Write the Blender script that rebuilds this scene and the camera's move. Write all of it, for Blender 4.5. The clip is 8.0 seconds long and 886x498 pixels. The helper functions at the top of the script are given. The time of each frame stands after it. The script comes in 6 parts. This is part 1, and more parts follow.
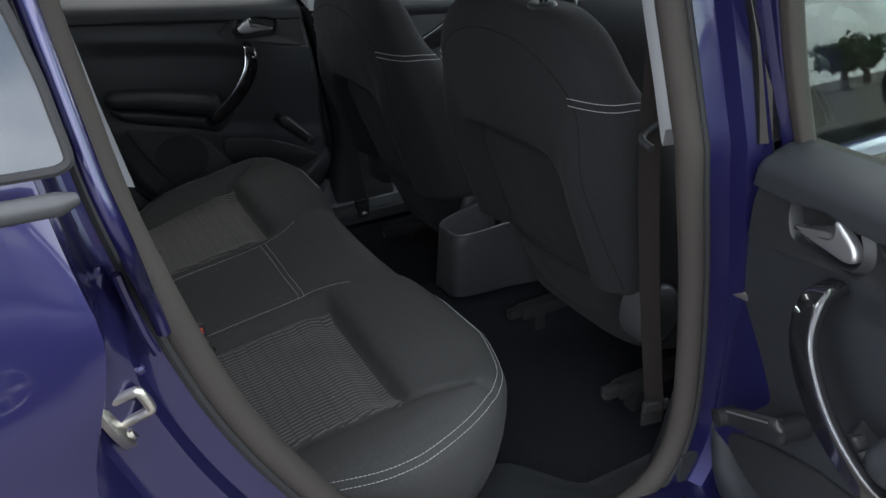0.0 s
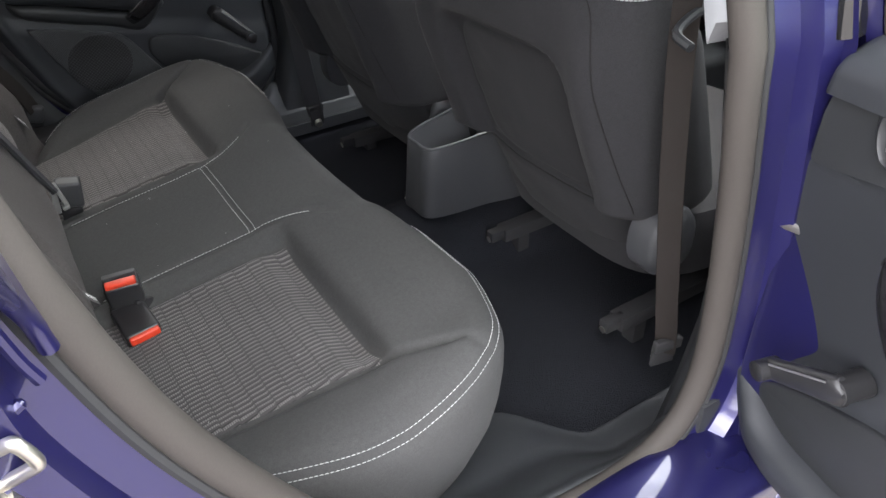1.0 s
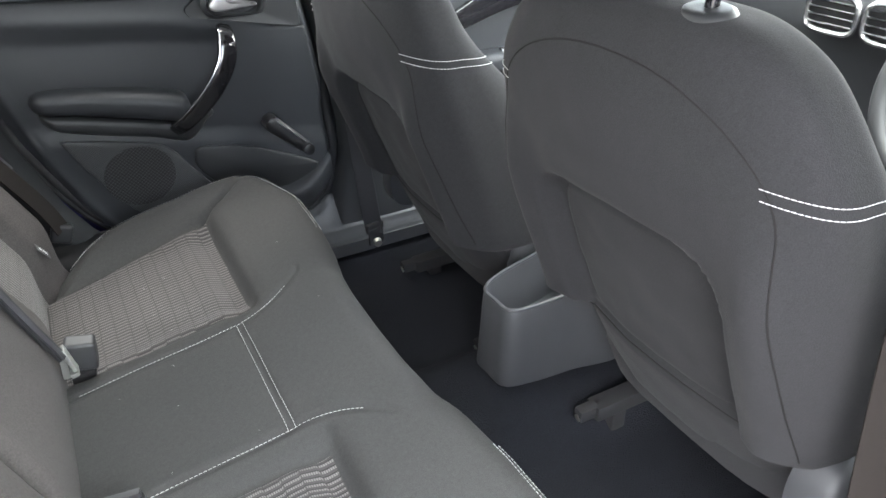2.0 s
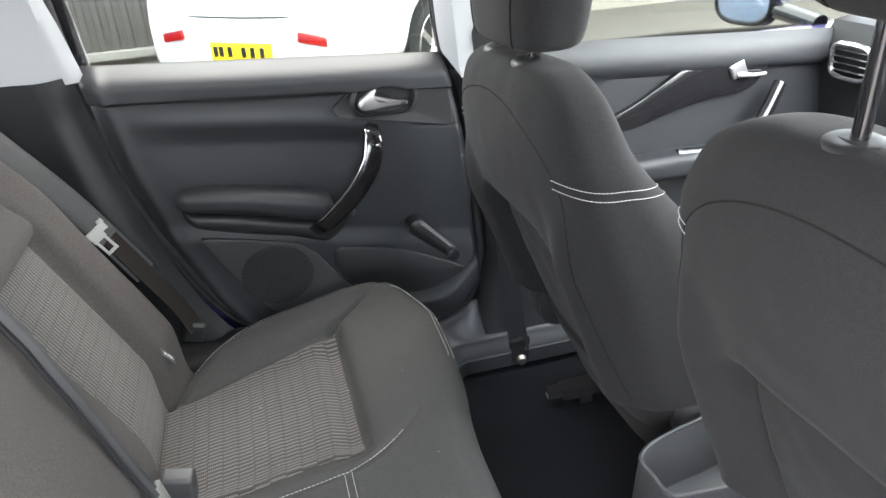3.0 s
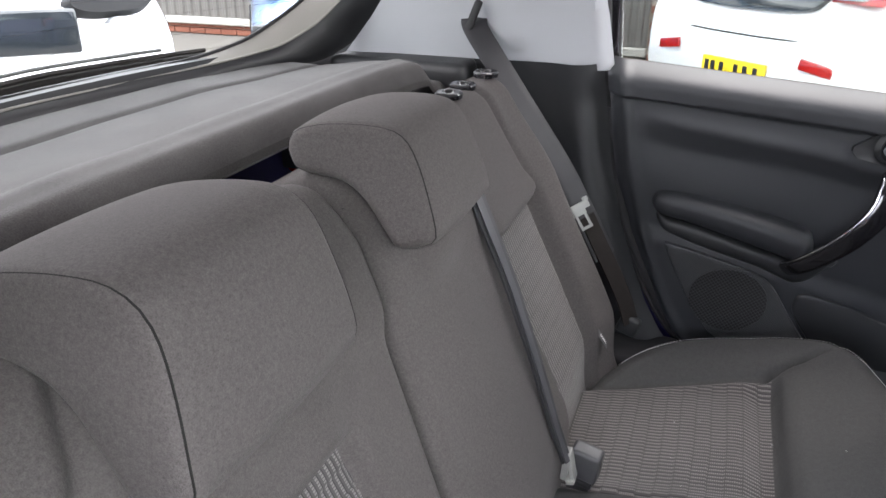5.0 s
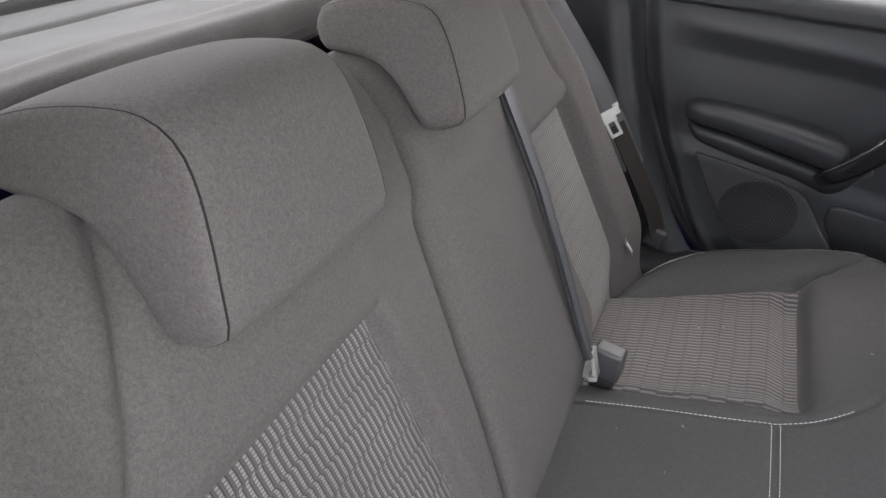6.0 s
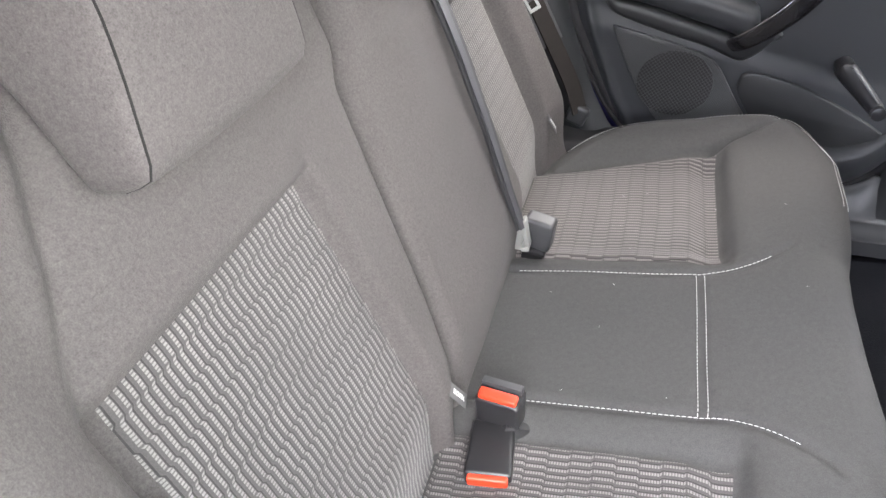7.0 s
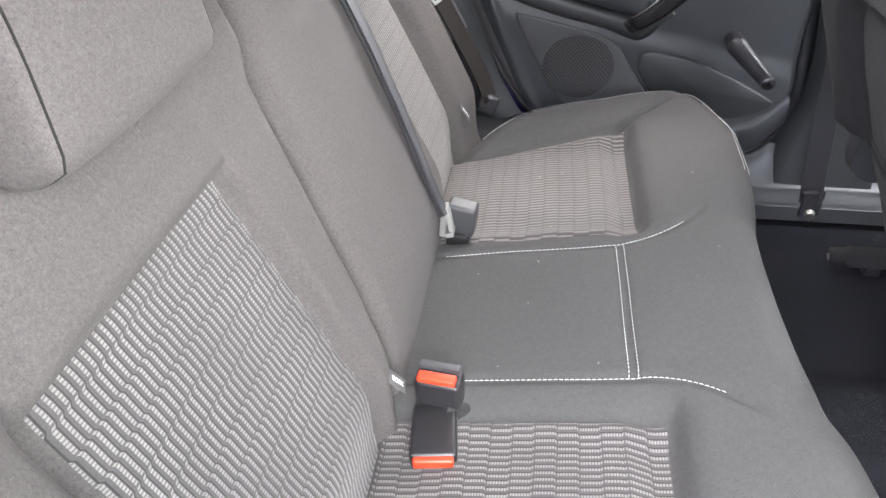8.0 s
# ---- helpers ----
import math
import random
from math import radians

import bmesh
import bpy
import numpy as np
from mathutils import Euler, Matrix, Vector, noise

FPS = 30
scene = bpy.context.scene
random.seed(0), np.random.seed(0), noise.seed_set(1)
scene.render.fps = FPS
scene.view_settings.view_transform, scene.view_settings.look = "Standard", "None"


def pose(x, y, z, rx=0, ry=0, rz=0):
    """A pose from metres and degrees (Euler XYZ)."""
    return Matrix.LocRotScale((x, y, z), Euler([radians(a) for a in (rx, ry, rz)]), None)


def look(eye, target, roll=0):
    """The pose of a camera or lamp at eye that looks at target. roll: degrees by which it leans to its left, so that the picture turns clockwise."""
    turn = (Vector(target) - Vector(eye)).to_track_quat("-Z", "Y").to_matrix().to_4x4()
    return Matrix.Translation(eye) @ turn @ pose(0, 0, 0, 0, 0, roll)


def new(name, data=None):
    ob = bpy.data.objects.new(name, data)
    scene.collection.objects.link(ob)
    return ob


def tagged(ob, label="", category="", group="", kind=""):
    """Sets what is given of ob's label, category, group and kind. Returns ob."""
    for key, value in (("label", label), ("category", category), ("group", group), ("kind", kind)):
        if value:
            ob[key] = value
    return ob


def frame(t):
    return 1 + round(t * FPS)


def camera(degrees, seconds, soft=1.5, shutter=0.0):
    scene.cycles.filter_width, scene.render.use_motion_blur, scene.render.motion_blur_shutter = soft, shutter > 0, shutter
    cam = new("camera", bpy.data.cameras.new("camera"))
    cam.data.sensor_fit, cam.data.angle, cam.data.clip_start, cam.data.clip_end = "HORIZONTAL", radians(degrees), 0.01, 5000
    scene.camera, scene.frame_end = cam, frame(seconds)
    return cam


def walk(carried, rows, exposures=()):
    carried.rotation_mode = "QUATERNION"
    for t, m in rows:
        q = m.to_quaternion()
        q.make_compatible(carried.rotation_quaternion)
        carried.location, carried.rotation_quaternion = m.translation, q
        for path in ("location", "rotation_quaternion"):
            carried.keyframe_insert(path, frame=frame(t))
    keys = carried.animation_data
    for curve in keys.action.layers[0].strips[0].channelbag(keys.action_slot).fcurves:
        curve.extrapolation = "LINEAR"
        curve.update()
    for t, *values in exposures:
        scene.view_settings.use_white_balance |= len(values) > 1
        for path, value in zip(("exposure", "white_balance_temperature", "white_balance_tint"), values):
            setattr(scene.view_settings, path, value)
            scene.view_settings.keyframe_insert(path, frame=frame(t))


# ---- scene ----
cam = camera(61.9, 8.0)

PATH = [
    (0, (-0.327, -1.323, 1.253), (0.508, 0.253, 0.348), -1.9),
    (0.5, (-0.279, -1.251, 1.218), (0.556, 0.227, 0.162), -2.4),
    (1, (-0.263, -1.132, 1.199), (0.598, 0.258, 0.048), -1.7),
    (1.5, (-0.246, -0.994, 1.204), (0.665, 0.37, 0.06), -1.1),
    (2, (-0.144, -0.84, 1.228), (0.647, 0.683, 0.201), -1.6),
    (2.2, (-0.099, -0.779, 1.233), (0.585, 0.832, 0.266), -2.0),
    (3.3, (-0.034, -0.644, 1.248), (0.301, 1.138, 0.404), -3.7),
    (3.5, (-0.049, -0.636, 1.247), (0.204, 1.17, 0.425), -2.7),
    (4, (-0.078, -0.635, 1.261), (-0.097, 1.218, 0.51), -1.9),
    (4.5, (-0.104, -0.646, 1.263), (-0.421, 1.196, 0.553), -1.1),
    (5, (-0.124, -0.673, 1.245), (-0.759, 1.042, 0.435), 0.3),
    (5.2, (-0.129, -0.678, 1.238), (-0.812, 1.004, 0.398), 1.0),
    (6.3, (-0.118, -0.702, 1.18), (-0.766, 0.89, 0.158), -0.0),
    (6.5, (-0.123, -0.707, 1.173), (-0.707, 0.883, 0.108), 0.1),
    (7, (-0.121, -0.715, 1.142), (-0.556, 0.861, -0.01), -0.2),
    (7.5, (-0.122, -0.719, 1.129), (-0.443, 0.871, -0.041), 0.0),
    (8, (-0.124, -0.731, 1.128), (-0.352, 0.893, -0.017), -0.8),
]
EXPOSURES = [(0, 1.15, 6150, 9), (0.5, 1.85, 6250, 11), (1, 2.75, 6550, 13), (1.5, 3.5, 6450, 12), (2, 3.75, 6450, 10), (3.3, 3.6, 6550, 11), (4, 3.27, 6400, 12), (5.2, 3.25, 6450, 18), (6.3, 3.5, 6600, 18), (7, 4.33, 6650, 17), (8, 4.52, 6550, 17)]
walk(cam, [(t, look(eye, target, roll)) for t, eye, target, roll in PATH], EXPOSURES)

# ---- world, sun and sky ----
SUN_AZ, SUN_EL = 25.0, 62.0
world = bpy.data.worlds.new("sky")
scene.world = world
world.use_nodes = True
_n, _l = world.node_tree.nodes, world.node_tree.links
_sky = _n.new("ShaderNodeTexSky")
_sky.sky_type, _sky.sun_disc = "NISHITA", False
_sky.sun_elevation, _sky.sun_rotation = radians(SUN_EL), radians(SUN_AZ)
_sky.air_density, _sky.dust_density = 1.0, 2.0
_cl, _ramp, _mix = _n.new("ShaderNodeTexNoise"), _n.new("ShaderNodeMapRange"), _n.new("ShaderNodeMix")
_cl.inputs["Scale"].default_value, _cl.inputs["Detail"].default_value = 2.2, 7
_ramp.inputs[1].default_value, _ramp.inputs[2].default_value = 0.38, 0.58
_mix.data_type = "RGBA"
_l.new(_n.new("ShaderNodeTexCoord").outputs["Generated"], _cl.inputs["Vector"])
_l.new(_cl.outputs[0], _ramp.inputs[0])
_l.new(_ramp.outputs[0], _mix.inputs[0])
_l.new(_sky.outputs[0], _mix.inputs[6])
_mix.inputs[7].default_value = (19.0, 19.0, 19.4, 1)
_l.new(_mix.outputs[2], _n["Background"].inputs[0])
_n["Background"].inputs[1].default_value = 0.15
_sun = new("sun", bpy.data.lights.new("sun", "SUN"))
_sun.data.energy, _sun.data.angle, _sun.data.color = 0.7, radians(30), (1.0, 0.95, 0.88)
_sun.matrix_world = look((0, 0, 0), (-math.sin(radians(SUN_AZ)) * math.cos(radians(SUN_EL)), -math.cos(radians(SUN_AZ)) * math.cos(radians(SUN_EL)), -math.sin(radians(SUN_EL))))



def opening(name, eye, target, size, watts):
    # daylight entering by an opening of the car
    ob = new(name, bpy.data.lights.new(name, "AREA"))
    ob.data.shape, ob.data.size, ob.data.size_y, ob.data.energy = "RECTANGLE", *size, watts
    ob.data.color = (1.0, 0.985, 0.96)
    ob.matrix_world = look(eye, target)


opening("daylight_left_window", (0.0, 0.665, 1.275), (-0.1, -0.3, 0.55), (0.5, 0.07), 0.45)
opening("daylight_rear_window", (-0.78, 0.0, 1.315), (0.2, 0.0, 0.5), (0.9, 0.06), 0.42)
opening("daylight_windscreen", (1.12, 0.0, 1.20), (0.2, 0.0, 0.7), (1.15, 0.6), 1.15)

# ---- materials ----
def material(name):
    m = bpy.data.materials.new(name)
    m.use_nodes = True
    return m, m.node_tree.nodes, m.node_tree.links, m.node_tree.nodes["Principled BSDF"]


def math_node(n, l, op, a, b=None, c=None):
    k = n.new("ShaderNodeMath")
    k.operation = op
    for i, v in enumerate((a, b, c)):
        if v is None:
            continue
        if isinstance(v, (int, float)):
            k.inputs[i].default_value = v
        else:
            l.new(v, k.inputs[i])
    return k.outputs[0]


def surface(name, color, rough=0.6, metal=0.0, spread=0.25, scale=6.0, grain=600.0, bump=0.15, dist=0.0006, coat=0.0, spec=0.5, sheen=0.0, second=None, amount=0.5, contrast=1.0):
    """Base colour varied at two scales, roughness varied, fine relief."""
    m, n, l, p = material(name)
    co = n.new("ShaderNodeTexCoord").outputs["Object"]
    big, small = n.new("ShaderNodeTexNoise"), n.new("ShaderNodeTexNoise")
    for t, s, d in ((big, scale, 4), (small, grain, 2)):
        t.inputs["Scale"].default_value, t.inputs["Detail"].default_value = s, d
        l.new(co, t.inputs["Vector"])
    mix = n.new("ShaderNodeMix")
    mix.data_type = "RGBA"
    other = second or [c * (1 + spread) for c in color]
    mix.inputs[6].default_value = (*[c * (1 - spread) for c in color], 1)
    mix.inputs[7].default_value = (*other, 1)
    both = math_node(n, l, "ADD", math_node(n, l, "MULTIPLY", big.outputs[0], 1 - amount), math_node(n, l, "MULTIPLY", small.outputs[0], amount))
    if contrast != 1.0:
        both = math_node(n, l, "MULTIPLY_ADD", both, contrast, 0.5 - 0.5 * contrast)
    l.new(both, mix.inputs[0])
    l.new(mix.outputs[2], p.inputs["Base Color"])
    l.new(math_node(n, l, "MULTIPLY_ADD", big.outputs[0], 0.2, rough - 0.1), p.inputs["Roughness"])
    p.inputs["Metallic"].default_value = metal
    p.inputs["Specular IOR Level"].default_value = spec
    p.inputs["Coat Weight"].default_value = coat
    p.inputs["Coat Roughness"].default_value = 0.04
    p.inputs["Sheen Weight"].default_value = sheen
    p.inputs["Sheen Roughness"].default_value = 0.5
    if bump:
        b = n.new("ShaderNodeBump")
        b.inputs["Strength"].default_value, b.inputs["Distance"].default_value = bump, dist
        l.new(small.outputs[0], b.inputs["Height"])
        l.new(b.outputs[0], p.inputs["Normal"])
    return m


def weave(name, along):
    """Woven seat cloth: short bars of pale ticks in staggered columns on a grey ground, a fine dark groove under each bar. along: weights of x, y, z that give the run of the columns."""
    m, n, l, p = material(name)
    co = n.new("ShaderNodeTexCoord").outputs["Object"]
    dot = n.new("ShaderNodeVectorMath")
    dot.operation = "DOT_PRODUCT"
    dot.inputs[1].default_value = along
    l.new(co, dot.inputs[0])
    sep = n.new("ShaderNodeSeparateXYZ")
    l.new(co, sep.inputs[0])
    wob = n.new("ShaderNodeTexNoise")
    wob.inputs["Scale"].default_value = 9
    l.new(co, wob.inputs["Vector"])

    def ramp(value, a, b, c, d):
        k = n.new("ShaderNodeMapRange")
        k.interpolation_type = "SMOOTHSTEP"
        l.new(value, k.inputs[0])
        for i, q in ((1, a), (2, b), (3, c), (4, d)):
            k.inputs[i].default_value = q
        return k.outputs[0]

    def mixed(fac, a, b, blend="MIX"):
        k = n.new("ShaderNodeMix")
        k.data_type, k.blend_type = "RGBA", blend
        for socket, value in ((k.inputs[0], fac), (k.inputs[6], a), (k.inputs[7], b)):
            if isinstance(value, (tuple, float)):
                socket.default_value = value
            else:
                l.new(value, socket)
        return k.outputs[2]

    u = math_node(n, l, "MULTIPLY", dot.outputs["Value"], 1 / 0.0235)
    u = math_node(n, l, "MULTIPLY_ADD", wob.outputs[0], 0.25, u)
    v = math_node(n, l, "MULTIPLY", sep.outputs["Y"], 1 / 0.0080)
    col = math_node(n, l, "FLOOR", u)
    uu = math_node(n, l, "FRACT", u)
    slide = ramp(uu, 0.86, 1.0, 0.0, 1.0)
    wave = lambda c: math_node(n, l, "MULTIPLY", math_node(n, l, "SINE", math_node(n, l, "MULTIPLY", c, math.pi / 2)), 0.27)
    here, there = wave(col), wave(math_node(n, l, "ADD", col, 1.0))
    off = math_node(n, l, "ADD", math_node(n, l, "MULTIPLY", here, math_node(n, l, "SUBTRACT", 1.0, slide)), math_node(n, l, "MULTIPLY", there, slide))
    vv = math_node(n, l, "FRACT", math_node(n, l, "ADD", v, off))
    band = ramp(math_node(n, l, "ABSOLUTE", math_node(n, l, "SUBTRACT", vv, 0.40)), 0.25, 0.16, 0.0, 1.0)
    tick = math_node(n, l, "FRACT", math_node(n, l, "MULTIPLY", u, 8.0))
    tick = ramp(math_node(n, l, "ABSOLUTE", math_node(n, l, "SUBTRACT", tick, 0.5)), 0.36, 0.22, 0.0, 1.0)
    ends = ramp(math_node(n, l, "ABSOLUTE", math_node(n, l, "SUBTRACT", uu, 0.5)), 0.495, 0.42, 0.0, 1.0)
    ladder = math_node(n, l, "MULTIPLY", math_node(n, l, "MULTIPLY", band, ends), math_node(n, l, "MULTIPLY_ADD", tick, 0.75, 0.25))
    lint = n.new("ShaderNodeTexNoise")
    lint.inputs["Scale"].default_value, lint.inputs["Detail"].default_value = 900, 3
    l.new(co, lint.inputs["Vector"])
    worn = n.new("ShaderNodeTexNoise")
    worn.inputs["Scale"].default_value = 14
    l.new(co, worn.inputs["Vector"])
    fac = math_node(n, l, "MULTIPLY", ladder, math_node(n, l, "ADD", math_node(n, l, "MULTIPLY", lint.outputs[0], 0.9), math_node(n, l, "MULTIPLY", worn.outputs[0], 0.7)))
    base = mixed(lint.outputs[0], (0.029, 0.0275, 0.027, 1), (0.064, 0.060, 0.059, 1))
    color = mixed(fac, base, (0.158, 0.149, 0.144, 1))
    groove = ramp(math_node(n, l, "ABSOLUTE", math_node(n, l, "SUBTRACT", vv, 0.72)), 0.05, 0.11, 0.0, 1.0)
    l.new(mixed(1.0, color, mixed(groove, (0.48, 0.48, 0.49, 1), (1.0, 1.0, 1.0, 1)), "MULTIPLY"), p.inputs["Base Color"])
    p.inputs["Roughness"].default_value = 0.9
    p.inputs["Specular IOR Level"].default_value = 0.2
    p.inputs["Sheen Weight"].default_value = 0.1
    b = n.new("ShaderNodeBump")
    b.inputs["Strength"].default_value, b.inputs["Distance"].default_value = 0.35, 0.0006
    l.new(math_node(n, l, "ADD", math_node(n, l, "MULTIPLY", ladder, 0.6), groove), b.inputs["Height"])
    l.new(b.outputs[0], p.inputs["Normal"])
    return m


def perforated(name, color, pitch, lo=0.30, hi=0.42):
    """Plastic moulded full of small round holes in even rows."""
    m, n, l, p = material(name)
    v = n.new("ShaderNodeTexVoronoi")
    v.inputs["Scale"].default_value, v.inputs["Randomness"].default_value = 1 / pitch, 0.0
    flat = n.new("ShaderNodeMapping")
    flat.inputs["Scale"].default_value = (1, 0, 1)
    flat.inputs["Rotation"].default_value = (0, 0.7, 0)
    l.new(n.new("ShaderNodeTexCoord").outputs["Object"], flat.inputs["Vector"])
    l.new(flat.outputs[0], v.inputs["Vector"])
    hole = n.new("ShaderNodeMapRange")
    l.new(v.outputs["Distance"], hole.inputs[0])
    for i, q in ((1, lo), (2, hi), (3, 0.0), (4, 1.0)):
        hole.inputs[i].default_value = q
    mix = n.new("ShaderNodeMix")
    mix.data_type = "RGBA"
    mix.inputs[6].default_value, mix.inputs[7].default_value = (0.004, 0.004, 0.004, 1), (*color, 1)
    l.new(hole.outputs[0], mix.inputs[0])
    l.new(mix.outputs[2], p.inputs["Base Color"])
    p.inputs["Roughness"].default_value = 0.5
    b = n.new("ShaderNodeBump")
    b.inputs["Strength"].default_value, b.inputs["Distance"].default_value = 0.8, 0.001
    l.new(hole.outputs[0], b.inputs["Height"])
    l.new(b.outputs[0], p.inputs["Normal"])
    return m


def glass(name, tint, gloss=0.06):
    m, n, l, p = material(name)
    n.remove(p)
    t, g, mix = n.new("ShaderNodeBsdfTransparent"), n.new("ShaderNodeBsdfGlossy"), n.new("ShaderNodeMixShader")
    t.inputs[0].default_value = (*tint, 1)
    g.inputs["Roughness"].default_value = 0.01
    f = n.new("ShaderNodeLayerWeight")
    f.inputs[0].default_value = 0.5
    fac = math_node(n, l, "MULTIPLY_ADD", math_node(n, l, "POWER", f.outputs["Facing"], 4.0), 0.9, 0.045)
    l.new(fac, mix.inputs[0])
    l.new(t.outputs[0], mix.inputs[1])
    l.new(g.outputs[0], mix.inputs[2])
    l.new(mix.outputs[0], n["Material Output"].inputs[0])
    return m


# Same bench cloth twice: backrest tinted warmer and lighter, cushion cooler, as light falls.
CLOTH = surface("backrest_cloth", (0.0560, 0.0515, 0.0500), 0.95, spread=0.36, scale=330, grain=900, bump=0.55, dist=0.0006, spec=0.12, sheen=0.03, amount=0.55, contrast=2.4)
CLOTH_SEAT = surface("cushion_cloth", (0.0455, 0.0458, 0.0448), 0.95, spread=0.30, scale=180, grain=1000, bump=0.5, dist=0.0006, spec=0.12, sheen=0.03, amount=0.7, contrast=2.5)
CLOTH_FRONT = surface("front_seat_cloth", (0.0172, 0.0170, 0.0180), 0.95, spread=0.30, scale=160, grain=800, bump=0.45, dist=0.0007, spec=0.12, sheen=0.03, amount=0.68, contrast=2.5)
WEAVE_FLAT = weave("woven_cloth", (1, 0, 0.15))
WEAVE_BACK = weave("woven_cloth_back", (-0.447, 0, 0.894))
THREAD = surface("pale_thread", (0.42, 0.42, 0.41), 0.8, spread=0.12, grain=2000, bump=0.2)
PLASTIC = surface("grained_plastic", (0.0145, 0.0155, 0.0168), 0.5, spread=0.12, scale=5, grain=900, bump=0.3, dist=0.0004, spec=0.4)
PLASTIC_SOFT = surface("soft_door_skin", (0.0195, 0.0212, 0.0240), 0.52, spread=0.12, scale=4, grain=1100, bump=0.28, dist=0.0004, spec=0.35)
PERFORATED = perforated("perforated_plastic", (0.040, 0.042, 0.044), 0.0034, 0.20, 0.32)
PERFORATED_OPEN = perforated("open_speaker_mesh", (0.030, 0.031, 0.033), 0.0056, 0.42, 0.50)
PLASTIC_GREY = surface("grey_grained_plastic", (0.030, 0.031, 0.033), 0.5, spread=0.12, scale=5, grain=800, bump=0.3, dist=0.0004)
PLASTIC_SILL = surface("scuffed_sill_plastic", (0.021, 0.0225, 0.0245), 0.45, spread=0.25, scale=18, grain=500, bump=0.3, dist=0.0004)
PALE = surface("pale_grey_trim", (0.325, 0.337, 0.350), 0.65, spread=0.05, scale=3, grain=900, bump=0.15, dist=0.0003)
LINING = surface("warm_headlining", (0.36, 0.34, 0.33), 0.9, spread=0.08, scale=3, grain=700, bump=0.3, dist=0.0005)
# Window border made pale: light and outdoor reflection put into its colour.
REVEAL_LIT = surface("lit_window_reveal", (0.20, 0.19, 0.172), 0.38, spread=0.15, scale=5, grain=700, bump=0.15, dist=0.0003, spec=0.5)
FRAME_BLACK = surface("black_tailgate_trim", (0.0095, 0.010, 0.011), 0.42, spread=0.15, scale=6, grain=900, bump=0.2, dist=0.0003, spec=0.4)
GLOSS = surface("gloss_black", (0.008, 0.008, 0.009), 0.12, spread=0.1, scale=3, grain=300, bump=0.0, coat=0.6)
RUBBER = surface("rubber_seal", (0.034, 0.0295, 0.026), 0.8, spread=0.2, scale=12, grain=500, bump=0.2, spec=0.3)
# Near-black seam tubes: shade of the sewn creases put into their colour.
SEAM_SHADE = surface("seam_crease_shade", (0.012, 0.0115, 0.0115), 0.95, spread=0.3, scale=20, grain=700, bump=0.3, spec=0.1)
TONGUE = surface("plated_tongue", (0.22, 0.225, 0.215), 0.5, metal=0.3, spread=0.08, scale=30, grain=400, bump=0.05)
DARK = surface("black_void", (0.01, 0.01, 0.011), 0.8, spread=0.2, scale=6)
CARPET = surface("floor_carpet", (0.0125, 0.0135, 0.0165), 0.95, spread=0.5, scale=26, grain=420, bump=0.9, dist=0.003, spec=0.1, amount=0.6)
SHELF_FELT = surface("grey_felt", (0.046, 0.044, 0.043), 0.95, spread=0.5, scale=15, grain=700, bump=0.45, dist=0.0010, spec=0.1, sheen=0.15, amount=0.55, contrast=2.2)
WEBBING = surface("belt_webbing", (0.014, 0.014, 0.016), 0.55, spread=0.3, scale=40, grain=1200, bump=0.4, dist=0.0005)
# Paler copy of the webbing: sheen of the lit fold put into colour.
WEBBING_LIT = surface("lit_webbing", (0.032, 0.032, 0.036), 0.45, spread=0.3, scale=40, grain=1200, bump=0.4, dist=0.0005)
WEBBING_WORN = surface("worn_belt_webbing", (0.0115, 0.0092, 0.0080), 0.8, spec=0.2, spread=0.3, scale=20, grain=1200, bump=0.4, dist=0.0005)
CHROME = surface("satin_chrome", (0.72, 0.72, 0.72), 0.22, metal=1.0, spread=0.06, scale=8, bump=0.0)
SATIN = surface("satin_lever", (0.38, 0.38, 0.385), 0.34, metal=0.85, spread=0.06, scale=8, bump=0.0)
STEEL = surface("zinc_steel", (0.55, 0.53, 0.48), 0.35, metal=1.0, spread=0.2, scale=30, grain=300, bump=0.1)
BUCKLE = surface("buckle_plastic", (0.012, 0.012, 0.013), 0.4, spread=0.2, scale=30, grain=900, bump=0.15)
RED = surface("red_button", (0.50, 0.036, 0.012), 0.4, spread=0.12, scale=30, grain=500, bump=0.1)
PAINT = surface("blue_paint", (0.010, 0.0115, 0.072), 0.30, metal=0.55, spread=0.12, scale=3, grain=2500, bump=0.0, coat=1.0, second=(0.017, 0.013, 0.070))
WHITE_PAINT = surface("white_paint", (0.8, 0.8, 0.8), 0.35, spread=0.03, scale=2, grain=100, bump=0.0, coat=0.6)
WHITE_INK = surface("white_ink", (0.75, 0.75, 0.75), 0.7, spread=0.05, bump=0.0)
LABEL = surface("grey_label", (0.06, 0.06, 0.06), 0.7, spread=0.1, grain=900)
GLASS = glass("clear_glass", (0.93, 0.96, 0.94))
# Rear and side panes darkened beyond real glass to dim the outside view.
GLASS_DIM = glass("dimming_glass", (0.37, 0.395, 0.38))
GLASS_SIDE = glass("dimming_side_glass", (0.44, 0.465, 0.45))
GLASS_CLEAR = glass("green_tinged_glass", (0.86, 0.93, 0.88))
GLASS_DARK = surface("dark_car_glass", (0.02, 0.025, 0.03), 0.08, spread=0.3, scale=2, bump=0.0, coat=1.0)
LAMP_RED = surface("red_lamp_lens", (0.42, 0.012, 0.01), 0.12, spread=0.2, scale=20, bump=0.0, coat=0.8)
LAMP_CLEAR = surface("clear_lamp_lens", (0.65, 0.66, 0.68), 0.12, metal=0.3, spread=0.2, scale=25, bump=0.0, coat=0.8)
PLATE = surface("yellow_plate", (0.85, 0.62, 0.02), 0.45, spread=0.05, scale=10, bump=0.0)
